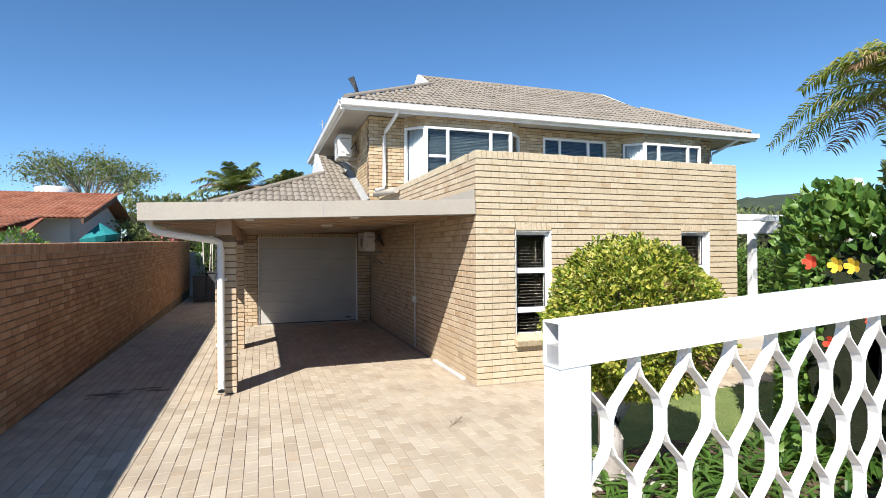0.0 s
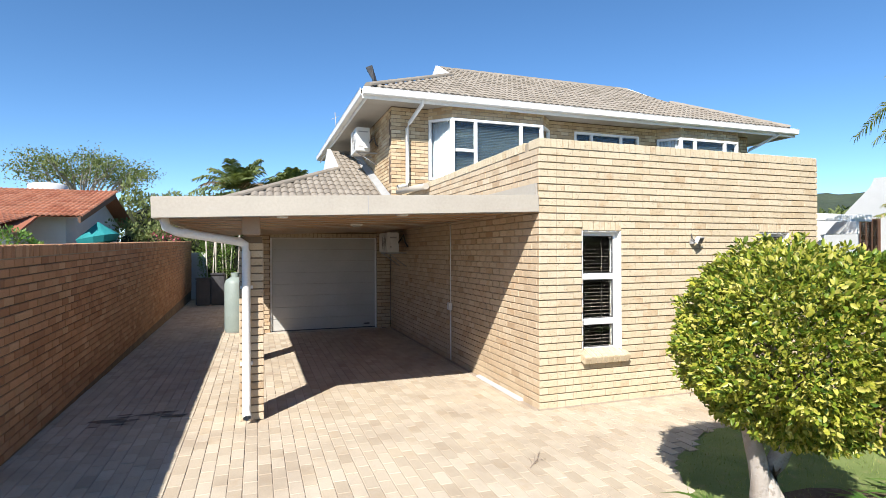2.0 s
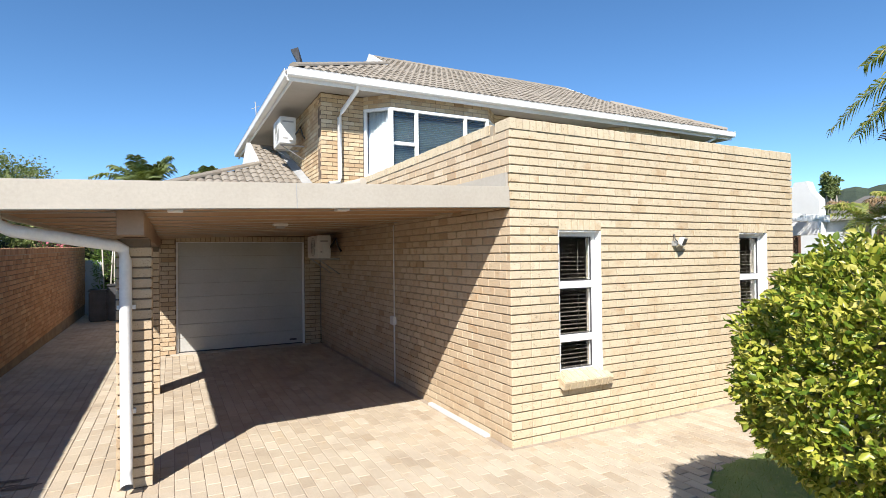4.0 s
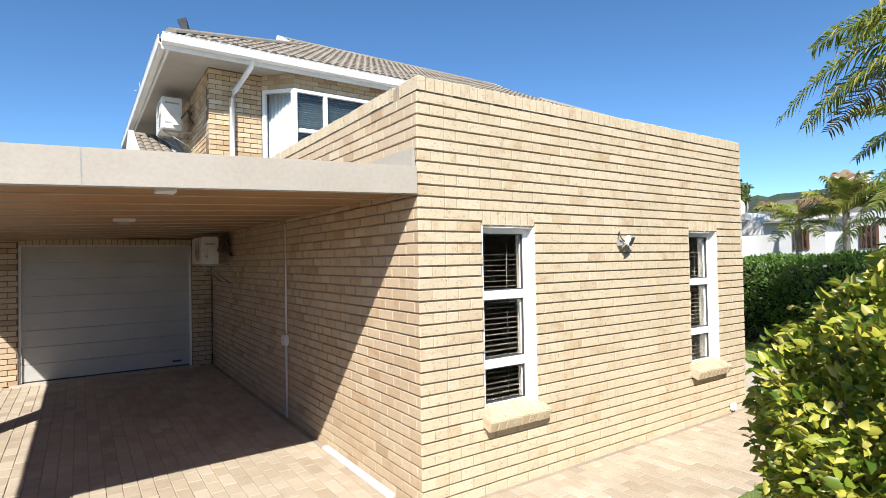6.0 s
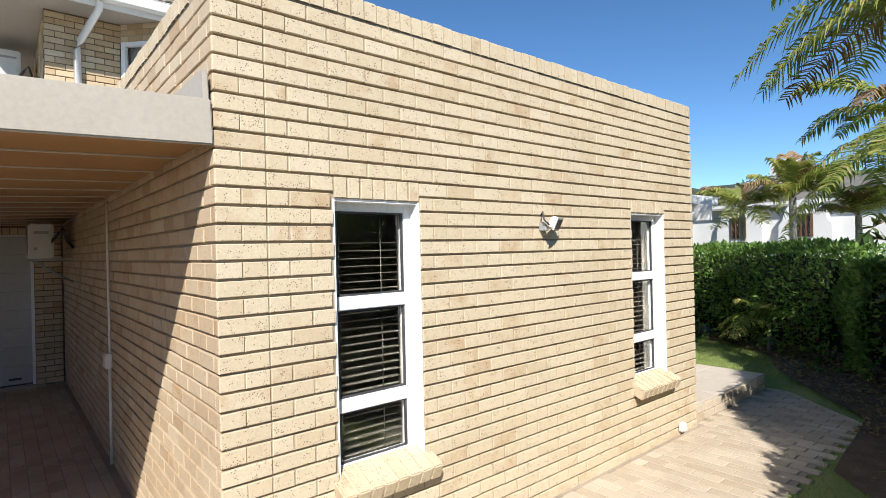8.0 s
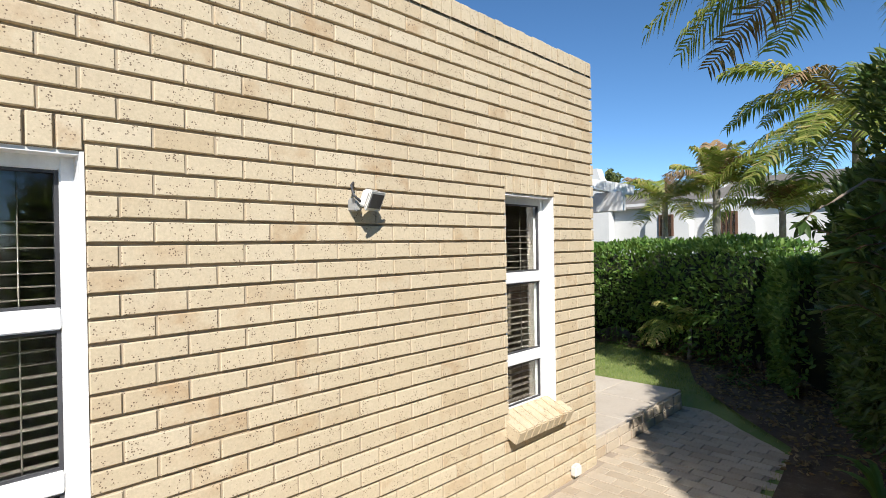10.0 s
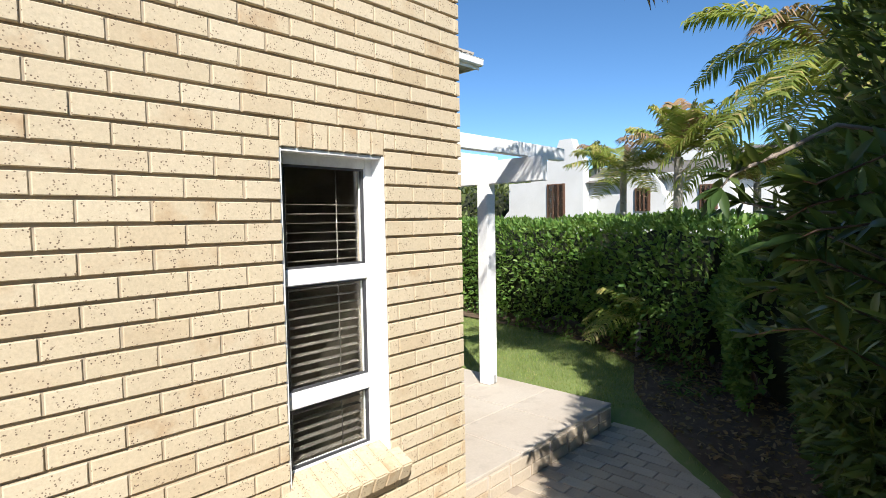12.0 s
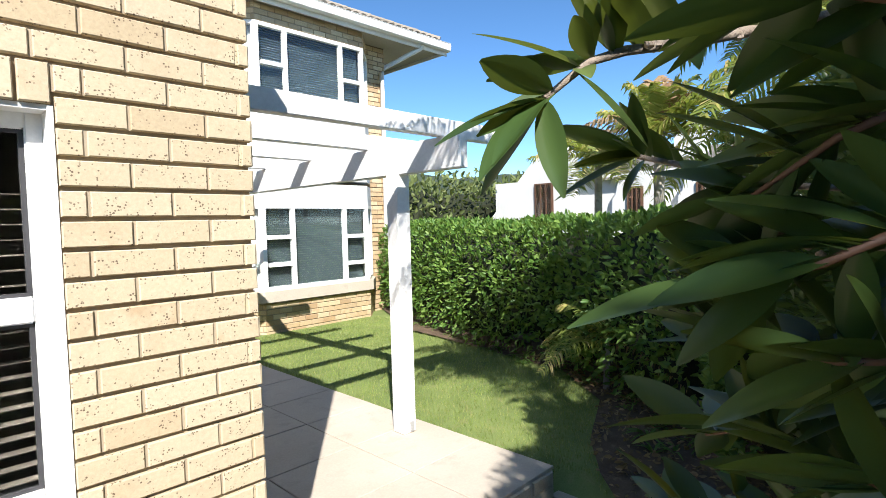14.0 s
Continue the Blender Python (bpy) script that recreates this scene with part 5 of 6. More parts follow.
def strap_clump(at, n, length, rng, mesh):
    """Arching strap leaves from one root."""
    vs, fs = mesh
    for k in range(n):
        w = rng.uniform(0, 2 * math.pi)
        L = length * rng.uniform(0.6, 1.15)
        lift = rng.uniform(0.35, 1.0)
        d = Vector((math.cos(w), math.sin(w), 0))
        s = Vector((-d.y, d.x, 0))
        wid = rng.uniform(0.012, 0.019) * (length / 0.4)
        n0 = len(vs)
        for i in range(6):
            f = i / 5
            p = Vector(at) + d * (L * (0.15 * f + 0.75 * f * f * (1.2 - lift * 0.5))) + UP * (L * lift * (1.35 * f - 1.0 * f * f * 1.05))
            ww = wid * (0.6 + 0.8 * f) * (1 - f ** 4) + 0.001
            vs += [p - s * ww, p + UP * (-0.3 * ww), p + s * ww]
        for i in range(5):
            for j in range(2):
                a = n0 + 3 * i + j
                fs.append((a, a + 1, a + 4, a + 3))


def strap_bed(name, spots, n, length, label, seed=2, material="leaf_strap"):
    rng = random.Random(seed)
    for x, y in spots:
        vs, fs = [], []
        strap_clump((x, y, lawn_height(x, y) - 0.01), n, length * rng.uniform(0.8, 1.2), rng, (vs, fs))
        tagged(raw(name, vs, fs, material), label, "plant", "strap-leaved plants")


rr = random.Random(8)
spots = [(2.95 + rr.uniform(0.15, 1.9), 3.9 - rr.uniform(0.25, 1.6)) for k in range(22)] + [(2.82, 3.72), (2.95, 4.3), (3.25, 4.15), (3.35, 3.75), (2.9, 3.45)]
spots += [(3.55 + 0.28 * (k % 6) + rr.uniform(-0.1, 0.1), 3.35 + 0.3 * (k // 6) + rr.uniform(-0.1, 0.1)) for k in range(18)]
strap_bed("strap_plant", spots, 15, 0.42, "green strap-leaved plant under the clipped tree")
bm = bmesh.new()
bmesh.ops.create_circle(bm, cap_ends=True, radius=1.0, segments=30)
for v in bm.verts:
    v.co = Vector((3.75 + v.co.x * 1.25 * (1 + 0.1 * noise.noise(v.co * 2)), 3.1 + v.co.y * 1.35 * (1 + 0.1 * noise.noise(v.co * 3)), 0.012))
    if inside(v.co.x, v.co.y, PAVED):
        v.co.x = max(v.co.x, 2.72)
tagged(part("garden_bed", bm, "soil"), "dark soil of the planted bed", "bed", kind="structure")
stones = tagged(new("stone_ring"), "rounded pale stones heaped round the trunk", "stones")
for k in range(90):
    w, r = rr.uniform(0, 6.28), rr.uniform(0.14, 0.40)
    bm = bmesh.new()
    bmesh.ops.create_icosphere(bm, subdivisions=2, radius=rr.uniform(0.02, 0.04))
    sx, sy, sz = rr.uniform(0.8, 1.3), rr.uniform(0.8, 1.2), rr.uniform(0.5, 0.8)
    for v in bm.verts:
        v.co = Vector((v.co.x * sx, v.co.y * sy, v.co.z * sz)) * (1 + 0.15 * noise.noise(v.co * 18 + Vector((k, 0, 0))))
        v.co += Vector((2.98 + r * math.cos(w), 3.98 + r * math.sin(w), 0.03 + 0.10 * max(0, 0.28 - r)))
    for f in bm.faces:
        f.smooth = True
    part("stone", bm, "rock", stones)


def hedge_mass(name, path, width, height, n, size, material, label, category="hedge", seed=1, base=0.0, lump=0.16, narrow=0.5, spread=0.8, dark=0.5):
    """A leafy mass along a plan path, with stems; a near-black core paints its inner shade."""
    rng = np.random.default_rng(seed)
    P = np.array(path, float)
    seg = np.linalg.norm(np.diff(P, axis=0), axis=1)
    cum = np.concatenate([[0], np.cumsum(seg)])
    h = thing(name, (P[0][0], P[0][1], base), label, category)

    def at(s):
        i = np.clip(np.searchsorted(cum, s, side="right") - 1, 0, len(seg) - 1)
        f = ((s - cum[i]) / seg[i])[:, None]
        d = (P[i + 1] - P[i]) / seg[i][:, None]
        return P[i] * (1 - f) + P[i + 1] * f, d

    s = rng.uniform(0, cum[-1], n)
    c, d = at(s)
    a = rng.uniform(-0.25 * math.pi, 1.25 * math.pi, n)
    ca, sa = np.cos(a), np.sin(a)
    sq = 1 / np.maximum(np.abs(ca), np.abs(sa)) ** 0.75
    nx, nz = ca * sq, sa * sq
    depth = 1 - np.abs(rng.normal(0, 0.10, n))
    deep = rng.random(n) < 0.2
    depth[deep] *= rng.uniform(0.5, 0.95, deep.sum())
    side = np.stack([d[:, 1], -d[:, 0]], 1)
    raw_p = np.stack([c[:, 0] + side[:, 0] * nx * width / 2, c[:, 1] + side[:, 1] * nx * width / 2, height / 2 + nz * height / 2], 1)
    lm = lumps(raw_p, seed * 3.1, 1.7, lump) * depth
    pos = np.stack([c[:, 0] + side[:, 0] * nx * lm * width / 2, c[:, 1] + side[:, 1] * nx * lm * width / 2, base + height / 2 + nz * lm * height / 2], 1)
    pos[:, 2] = np.maximum(pos[:, 2], base + 0.02)
    out = np.stack([side[:, 0] * nx, side[:, 1] * nx, nz + 0.3], 1)
    leaves("foliage", pos, out, size, material, h, "", spread, narrow, seed + 5)
    # solid core whose near-black colour stands for shade among the leaves
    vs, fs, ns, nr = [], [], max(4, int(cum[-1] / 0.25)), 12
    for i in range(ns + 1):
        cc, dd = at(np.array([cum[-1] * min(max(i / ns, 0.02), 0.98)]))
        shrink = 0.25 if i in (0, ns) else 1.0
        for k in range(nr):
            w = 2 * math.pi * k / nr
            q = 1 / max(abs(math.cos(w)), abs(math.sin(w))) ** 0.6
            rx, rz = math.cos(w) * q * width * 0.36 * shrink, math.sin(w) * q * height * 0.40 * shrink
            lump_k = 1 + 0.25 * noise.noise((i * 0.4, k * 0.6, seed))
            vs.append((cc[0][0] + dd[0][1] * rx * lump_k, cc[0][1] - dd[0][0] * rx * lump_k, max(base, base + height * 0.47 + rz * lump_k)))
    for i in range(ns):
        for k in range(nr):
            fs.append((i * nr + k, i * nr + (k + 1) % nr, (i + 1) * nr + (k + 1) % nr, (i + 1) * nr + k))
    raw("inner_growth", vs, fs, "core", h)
    r2 = random.Random(seed)
    for k in range(int(cum[-1] / 0.35)):
        cc, dd = at(np.array([r2.uniform(0, cum[-1])]))
        x, y = cc[0]
        j = lambda q: r2.uniform(-q, q)
        limb([(x, y, base - 0.02), (x + j(0.1), y + j(0.1), base + height * 0.35), (x + j(0.3), y + j(0.3), base + height * 0.8)], 0.022, 0.008, h, "stem", "twig", 6)
    return h


hedge_mass("clipped_hedge", [(10.95, 6.25), (11.35, 6.95), (11.96, 8.05), (12.22, 9.45), (12.78, 10.95), (13.4, 12.6), (14.4, 15.0), (15.4, 18.0)], 1.3, 1.60, 42000, 0.075, "leaf_hedge", "tall clipped green hedge behind the lawn", seed=11, base=0.12, lump=0.10)
hedge_mass("tall_shrub", [(8.9, 4.85), (9.35, 5.0), (9.9, 5.15)], 1.1, 2.2, 13000, 0.105, "leaf_shrub", "dense dark shrub with narrow leaves by the paving", "shrub", 22, 0.0, 0.28, 0.3, 0.9)
hedge_mass("tall_shrub", [(7.3, 3.65), (7.75, 4.1), (8.35, 4.55), (8.9, 4.85)], 1.25, 2.8, 27000, 0.105, "leaf_shrub", "dense dark shrub with long narrow leaves", "shrub", 21, 0.0, 0.24, 0.28, 0.9)
# the next two stand out of view, added to shade paving and near leaves
hedge_mass("tall_shrub", [(4.85, 2.25), (5.7, 2.9), (6.5, 3.35), (7.2, 3.6)], 1.15, 3.9, 20000, 0.105, "leaf_shrub", "unseen dense shrub with narrow leaves added to shade the paving", "shrub", 23, 0.0, 0.24, 0.28, 0.9)
hedge_mass("tall_shrub", [(6.3, 2.2), (7.0, 2.5), (7.9, 3.1)], 1.4, 4.1, 12000, 0.11, "leaf_shrub", "unseen tall dense shrub added to shade the lower shrubs", "shrub", 24, 0.0, 0.28, 0.28, 0.9)
hedge_mass("garden_shrub", [(10.0, 5.65), (10.5, 5.9), (11.1, 6.05)], 1.0, 1.45, 11000, 0.07, "leaf_hedge", "rounded green garden shrub by the paving", "shrub", 31, 0.05, 0.3)
hedge_mass("hibiscus_shrub", [(4.75, 3.1), (5.3, 3.55), (6.0, 3.7)], 1.2, 2.1, 7500, 0.085, "leaf_hedge", "broad-leaved hibiscus with red and yellow flowers", "shrub", 41, 0.0, 0.3, 0.75)
rr = random.Random(12)
for k in range(6):
    at = Vector((rr.uniform(4.2, 4.9), rr.uniform(2.9, 3.5), rr.uniform(0.9, 2.0)))
    fl = thing("hibiscus_flower", at, "open hibiscus bloom among the leaves", "flower", "hibiscus blooms")
    for j in range(5):
        w = 2 * math.pi * j / 5
        d = Vector((-0.5, math.cos(w), math.sin(w)))
        s = d.cross(Vector((-1, 0, 0))).normalized()
        raw("petal", [at, at + d * 0.03 + s * 0.022, at + d * 0.055 + s * 0.02, at + d * 0.062, at + d * 0.055 - s * 0.02, at + d * 0.03 - s * 0.022], [(0, 1, 2, 3), (0, 3, 4, 5)], "yellow" if k % 3 == 0 else "red", fl)

# small plants along the edge of the lawn
spots = []
for k in range(34):
    f = k / 33
    spots.append((9.95 + 2.0 * f + rr.uniform(-0.15, 0.15), 6.55 + 4.6 * f ** 1.2 - 0.8 * math.sin(f * 3) + rr.uniform(-0.15, 0.15)))
strap_bed("edging_plant", [(x + 0.25, y) for x, y in spots], 11, 0.20, "small arching grassy plant along the bed", 5)
strap_bed("strap_plant", [(6.35, 4.35), (6.9, 4.75), (7.35, 4.95), (7.9, 5.2), (5.7, 3.9), (6.0, 4.3)], 12, 0.62, "large strap-leaved plant beside the paving", 6)
bed_pts = [(5.4, 3.2), (6.0, 4.62), (7.15, 5.70), (8.75, 5.84), (9.56, 6.72), (9.95, 7.0), (10.75, 7.35), (11.35, 8.1), (11.6, 9.3), (11.8, 10.9), (13.5, 14.0), (15.0, 13.0), (13.5, 8.0), (12.0, 5.0), (9.0, 2.5)]
bm = bmesh.new()
vs = [bm.verts.new((x, y, lawn_height(x, y) + 0.022)) for x, y in bed_pts]
f = bm.faces.new(vs)
bmesh.ops.triangulate(bm, faces=[f])
bmesh.ops.subdivide_edges(bm, edges=bm.edges, cuts=4, use_grid_fill=True)
for v in bm.verts:
    v.co.z = lawn_height(v.co.x, v.co.y) + 0.025 + 0.02 * noise.noise(v.co * 2.5)
tagged(part("planted_border", bm, "soil"), "dark soil under the hedge and shrubs", "bed", kind="structure")

nl_ = np.random.default_rng(31)
lx, ly = nl_.uniform(8.2, 12.2, 5200), nl_.uniform(5.0, 8.6, 5200)
on_bed = np.array([inside(a, b, bed_pts) and not inside(a, b, PAVED) for a, b in zip(lx, ly)])
lit = np.stack([lx, ly, [lawn_height(a, b) + 0.05 for a, b in zip(lx, ly)]], 1)[on_bed]
litter = leaves("leaf_litter", lit, nl_.normal(0, 1, lit.shape) * np.array((1, 1, 0.15)), 0.05, "brown_leaf", None, "", 0.2, 0.45, 33)
tagged(litter, "dry brown leaves scattered on the dark soil", "leaf litter", kind="stuff")

# a branch that hangs out over the path
branch = thing("overhanging_branch", (7.95, 5.0, 1.9), "leafy grey branch hanging over the path", "branch")
twigs = [[(8.3, 4.9, 2.05), (7.902, 5.263, 2.119), (7.449, 5.347, 1.989), (7.298, 5.38, 1.947), (7.168, 5.407, 1.915), (7.112, 5.419, 1.895), (7.06, 5.436, 1.855)],
         [(8.2, 4.95, 1.75), (7.491, 5.359, 1.786), (7.323, 5.40, 1.805), (7.239, 5.427, 1.814)],
         [(7.8, 5.0, 1.55), (7.45, 5.22, 1.70), (7.30, 5.30, 1.72)]]
twigs = [[(x, y, z - 0.06) for x, y, z in tw] for tw in twigs]
P, O = [], []
nr = np.random.default_rng(6)
for tw in twigs:
    limb(tw, 0.010 if tw is twigs[0] else 0.006, 0.003, branch, "twig", "twig", 9)
    for a, b in zip(tw[1:], tw[2:]):
        a, b = np.array(a), np.array(b)
        for k in range(6 if tw is twigs[0] else 7):
            f = nr.random()
            P.append(a + (b - a) * f)
            d = (b - a) / np.linalg.norm(b - a)
            O.append(d * 0.8 + np.array((-0.1, 0.15, 0.45)) + nr.normal(0, 0.5, 3))
    for k in range(6):
        P.append(np.array(tw[-1]))
        O.append((np.array(tw[-1]) - np.array(tw[-2])) / np.linalg.norm(np.array(tw[-1]) - np.array(tw[-2])) + nr.normal(0, 0.4, 3))
    for k in range(14 if tw is twigs[0] else 5):
        f = nr.random()
        a, b = Vector(tw[2 if len(tw) > 4 else 1]), Vector(tw[4 if len(tw) > 4 else 2])
        c = a.lerp(b, f) + Vector(nr.normal(0, 0.006, 3))
        bm = bmesh.new()
        bmesh.ops.create_icosphere(bm, subdivisions=1, radius=0.0065)
        bmesh.ops.translate(bm, vec=c, verts=bm.verts)
        part("seed_capsule", bm, "twig", branch)
broad_leaves("foliage", P, O, 0.10, "leaf_shrub", branch, 9, 0.27)


# low boughs of the tall shrub beside the path
boughs = [[(7.45, 5.0, 1.80), (7.05, 5.19, 1.74), (7.047, 5.214, 1.729), (7.055, 5.24, 1.712), (7.068, 5.274, 1.691)],
          [(7.5, 4.95, 1.70), (7.033, 5.188, 1.668), (7.028, 5.219, 1.651), (7.039, 5.259, 1.637), (7.056, 5.302, 1.624)],
          [(7.5, 5.0, 1.45), (7.072, 5.191, 1.587), (7.069, 5.216, 1.583), (7.093, 5.254, 1.581), (7.105, 5.292, 1.582)],
          [(7.5, 4.95, 1.95), (6.99, 5.185, 1.79), (6.985, 5.212, 1.80), (6.99, 5.244, 1.82)],
          [(7.6, 5.0, 1.30), (7.096, 5.194, 1.495), (7.115, 5.236, 1.501), (7.146, 5.286, 1.496), (7.169, 5.331, 1.473)],
          [(7.6, 5.0, 1.15), (7.25, 5.24, 1.36), (7.27, 5.33, 1.34), (7.32, 5.42, 1.30)]]
P, O = [], []
for tw in boughs:
    limb(tw, 0.004, 0.0015, branch, "twig", "wood", 8)
    for a, b in zip(tw[1:], tw[2:]):
        a, b = np.array(a), np.array(b)
        d = (b - a) / np.linalg.norm(b - a)
        for k in range(8):
            P.append(a + (b - a) * nr.random())
            O.append(d * 0.6 + np.array((0.35, 0.2, 0.15)) + nr.normal(0, 0.45, 3))
    a, b = np.array(tw[0]), np.array(tw[1])
    for k in range(46):
        P.append(a + (b - a) * nr.random())
        O.append(np.array((-0.2, 0.6, 0.2)) + nr.normal(0, 0.6, 3))
broad_leaves("near_foliage", P, O, 0.105, "leaf_shrub", branch, 19, 0.30)


def frond_mesh(root, way, length, rng, leaflet=0.36, droop=0.9, pairs=34, width=0.011):
    """One feathery palm frond: an arching midrib with two rows of leaflets."""
    vs, fs = [], []
    way = Vector(way).normalized()
    flat = Vector((way.x, way.y, 0)).normalized()
    side = Vector((-flat.y, flat.x, 0))
    mid = []
    for i in range(14):
        f = i / 13
        mid.append(Vector(root) + way * (length * f) - UP * (droop * length * 0.55 * f ** 2.3) + side * 0.06 * length * f * f * rng.uniform(0.8, 1.2))
    n = len(mid)
    for i, p in enumerate(mid):
        r = 0.016 * (1 - 0.85 * i / n) * (length / 2)
        vs += [p + side * r, p + UP * r, p - side * r, p - UP * r]
    for i in range(n - 1):
        for k in range(4):
            fs.append((4 * i + k, 4 * i + (k + 1) % 4, 4 * i + 4 + (k + 1) % 4, 4 * i + 4 + k))
    for j in range(pairs):
        f = 0.14 + 0.86 * j / (pairs - 1)
        x = f * (n - 1)
        i = min(int(x), n - 2)
        p = mid[i].lerp(mid[i + 1], x - i)
        d = (mid[i + 1] - mid[i]).normalized()
        L = leaflet * (math.sin(math.pi * (0.12 + 0.80 * f)) * 0.8 + 0.25) * rng.uniform(0.85, 1.1)
        for sgn in (-1, 1):
            o = (side * sgn * 0.9 + d * rng.uniform(0.35, 0.6) + UP * rng.uniform(-0.05, 0.35)).normalized()
            q = p + o * L * 0.55 - UP * 0.03 * L
            e = p + o * L - UP * L * rng.uniform(0.25, 0.55)
            w = d * width * (length / 2 + 0.3)
            b = len(vs)
            vs += [p - w * 0.6, p + w * 0.6, q - w, q + w, e]
            fs += [(b, b + 1, b + 3, b + 2), (b + 2, b + 3, b + 4)]
    return vs, fs


def palm(at, top, fronds, length, label, seed, leaflet=0.36, trunk_r=0.07, low=-0.1, high=1.2, material="leaf_palm", pairs=34, droop=0.9, aim=None, width=0.011):
    rng = random.Random(seed)
    t = thing("palm", at, label, "palm")
    base, head = Vector(at), Vector((at[0] + 0.05, at[1], top))
    n = max(4, int((top - at[2]) / 0.25))
    limb([base.lerp(head, k / n) for k in range(n + 1)], trunk_r, trunk_r * 0.75, t, "trunk", "bark", 10)
    for k in range(fronds):
        a = 2 * math.pi * k / fronds + rng.uniform(-0.25, 0.25)
        if aim and k < len(aim):
            a, e, L = aim[k]
        else:
            e, L = rng.uniform(low, high), length * rng.uniform(0.8, 1.15)
        way = (math.cos(a) * math.cos(e), math.sin(a) * math.cos(e), math.sin(e))
        vs, fs = frond_mesh(head, way, L, rng, leaflet, droop * rng.uniform(0.8, 1.2), pairs, width)
        raw("frond", vs, fs, material if rng.random() > 0.12 else "brown_leaf", t)
    return t


AIM = [(88, 0.3, 1.65), (112, 0.45, 1.9), (130, 0.9, 1.7), (100, 0.75, 1.9), (65, 0.2, 1.7), (150, 0.9, 1.3), (118, 0.1, 1.5), (75, 0.8, 1.8), (40, 0.4, 1.8), (110, 1.2, 1.7), (180, 0.9, 1.2), (205, 0.6, 1.1), (20, 0.8, 1.8), (0, 0.3, 1.8), (330, 0.6, 1.8), (290, 0.4, 1.5), (250, 0.5, 1.2), (225, 0.9, 1.1)]
AIM = [(radians(a), e, L) for a, e, L in AIM]
palm((8.5, 5.0, 0.0), 3.85, 18, 1.8, "tall palm with drooping yellow-green fronds above the shrubs", 3, 0.40, 0.09, aim=AIM, pairs=60, droop=1.1, width=0.011)
palm((13.2, 5.9, 0.0), 3.5, 26, 2.2, "tall palm with arching yellow fronds beyond the hedge", 13, 0.42, 0.10, -0.5, 1.0, pairs=60, droop=1.0, width=0.014)
palm((12.86, 8.48, 0.0), 2.38, 18, 0.95, "young palm with dry lower fronds beyond the hedge", 4, 0.30, 0.06, -0.1, 1.3, droop=0.7, width=0.016)
palm((12.43, 7.53, 0.0), 2.48, 18, 1.05, "young palm with upright bright fronds beyond the hedge", 5, 0.32, 0.07, 0.4, 1.4, droop=0.6, width=0.016)
palm((14.34, 7.07, 0.0), 2.2, 16, 0.95, "young palm beyond the hedge", 6, 0.32, 0.07, 0.3, 1.3, droop=0.6, width=0.016)
palm((11.55, 7.75, 0.1), 0.30, 9, 0.6, "low palm with dry fronds under the hedge", 17, 0.2, 0.03, 0.1, 1.2, width=0.012)
palm((11.05, 7.45, 0.1), 0.55, 11, 0.75, "small palm at the foot of the hedge", 7, 0.2, 0.03, 0.2, 1.3, width=0.012)
palm((-0.7, 30.0, 0.0), 4.7, 34, 2.6, "large palm behind the garage", 8, 0.6, 0.2, -0.1, 1.35, "leaf_far", 34, 0.8, width=0.026)
palm((1.9, 31.0, 0.0), 4.8, 30, 2.3, "large palm behind the garage roof", 9, 0.6, 0.2, 0.0, 1.35, "leaf_far", 34, 0.8, width=0.026)

# ---- neighbours and distance ----
nb = thing("neighbour_house", (17.2, 10.0, 0), "white plastered house with curved gables and grey roof", "house")
gable = [(14.6, 0.0), (14.6, 0.95), (14.05, 1.45), (12.22, 3.28), (12.12, 3.50), (11.80, 3.50), (11.72, 3.26), (11.5, 3.0), (11.45, 0.0)]
vs = [(17.0, y, z) for y, z in gable] + [(17.28, y, z) for y, z in gable]
n = len(gable)
raw("gable_wall", vs, [tuple(range(n))[::-1], tuple(range(n, 2 * n))] + [(i, (i + 1) % n, n + (i + 1) % n, n + i) for i in range(n)], "plaster", nb, "tall white sloping gable")
box("wall", 17.3, 17.55, 5.0, 13.9, 0.0, 2.55, "plaster", nb)
raw("roof", [(17.1, 4.6, 2.42), (17.1, 11.7, 2.42), (19.6, 11.7, 3.2), (19.6, 4.6, 3.2), (22.0, 4.6, 2.42), (22.0, 11.7, 2.42)], [(3, 2, 1, 0), (2, 3, 4, 5), (0, 4, 3), (1, 2, 5)], "thatch", nb, "grey sheeted roof")
box("chimney", 18.6, 19.1, 9.3, 9.9, 2.9, 3.62, "plaster", nb)


def neighbour_window(x, y, z, w, h):
    win = box("window", x - 0.03, x + 0.01, y - w / 2, y + w / 2, z - h / 2, z + h / 2, "wood", nb)
    for k in range(4):
        yy = y - w / 2 + 0.03 + k * (w - 0.06) / 3
        box("bar", x - 0.05, x - 0.031, yy - 0.015, yy + 0.015, z - h / 2, z + h / 2, "wood", win)
    g = box("pane", x - 0.045, x - 0.04, y - w / 2 + 0.02, y + w / 2 - 0.02, z - h / 2 + 0.02, z + h / 2 - 0.02, "glass", win)


neighbour_window(17.0, 12.22, 2.02, 0.50, 0.85)
neighbour_window(17.3, 10.0, 2.0, 0.42, 0.5)
arch = [(-0.55, 0.0), (-0.5, 2.0), (-0.42, 2.1), (-0.38, 2.3), (-0.25, 2.48), (0.0, 2.56), (0.25, 2.48), (0.38, 2.3), (0.42, 2.1), (0.5, 2.0), (0.55, 0.0)]
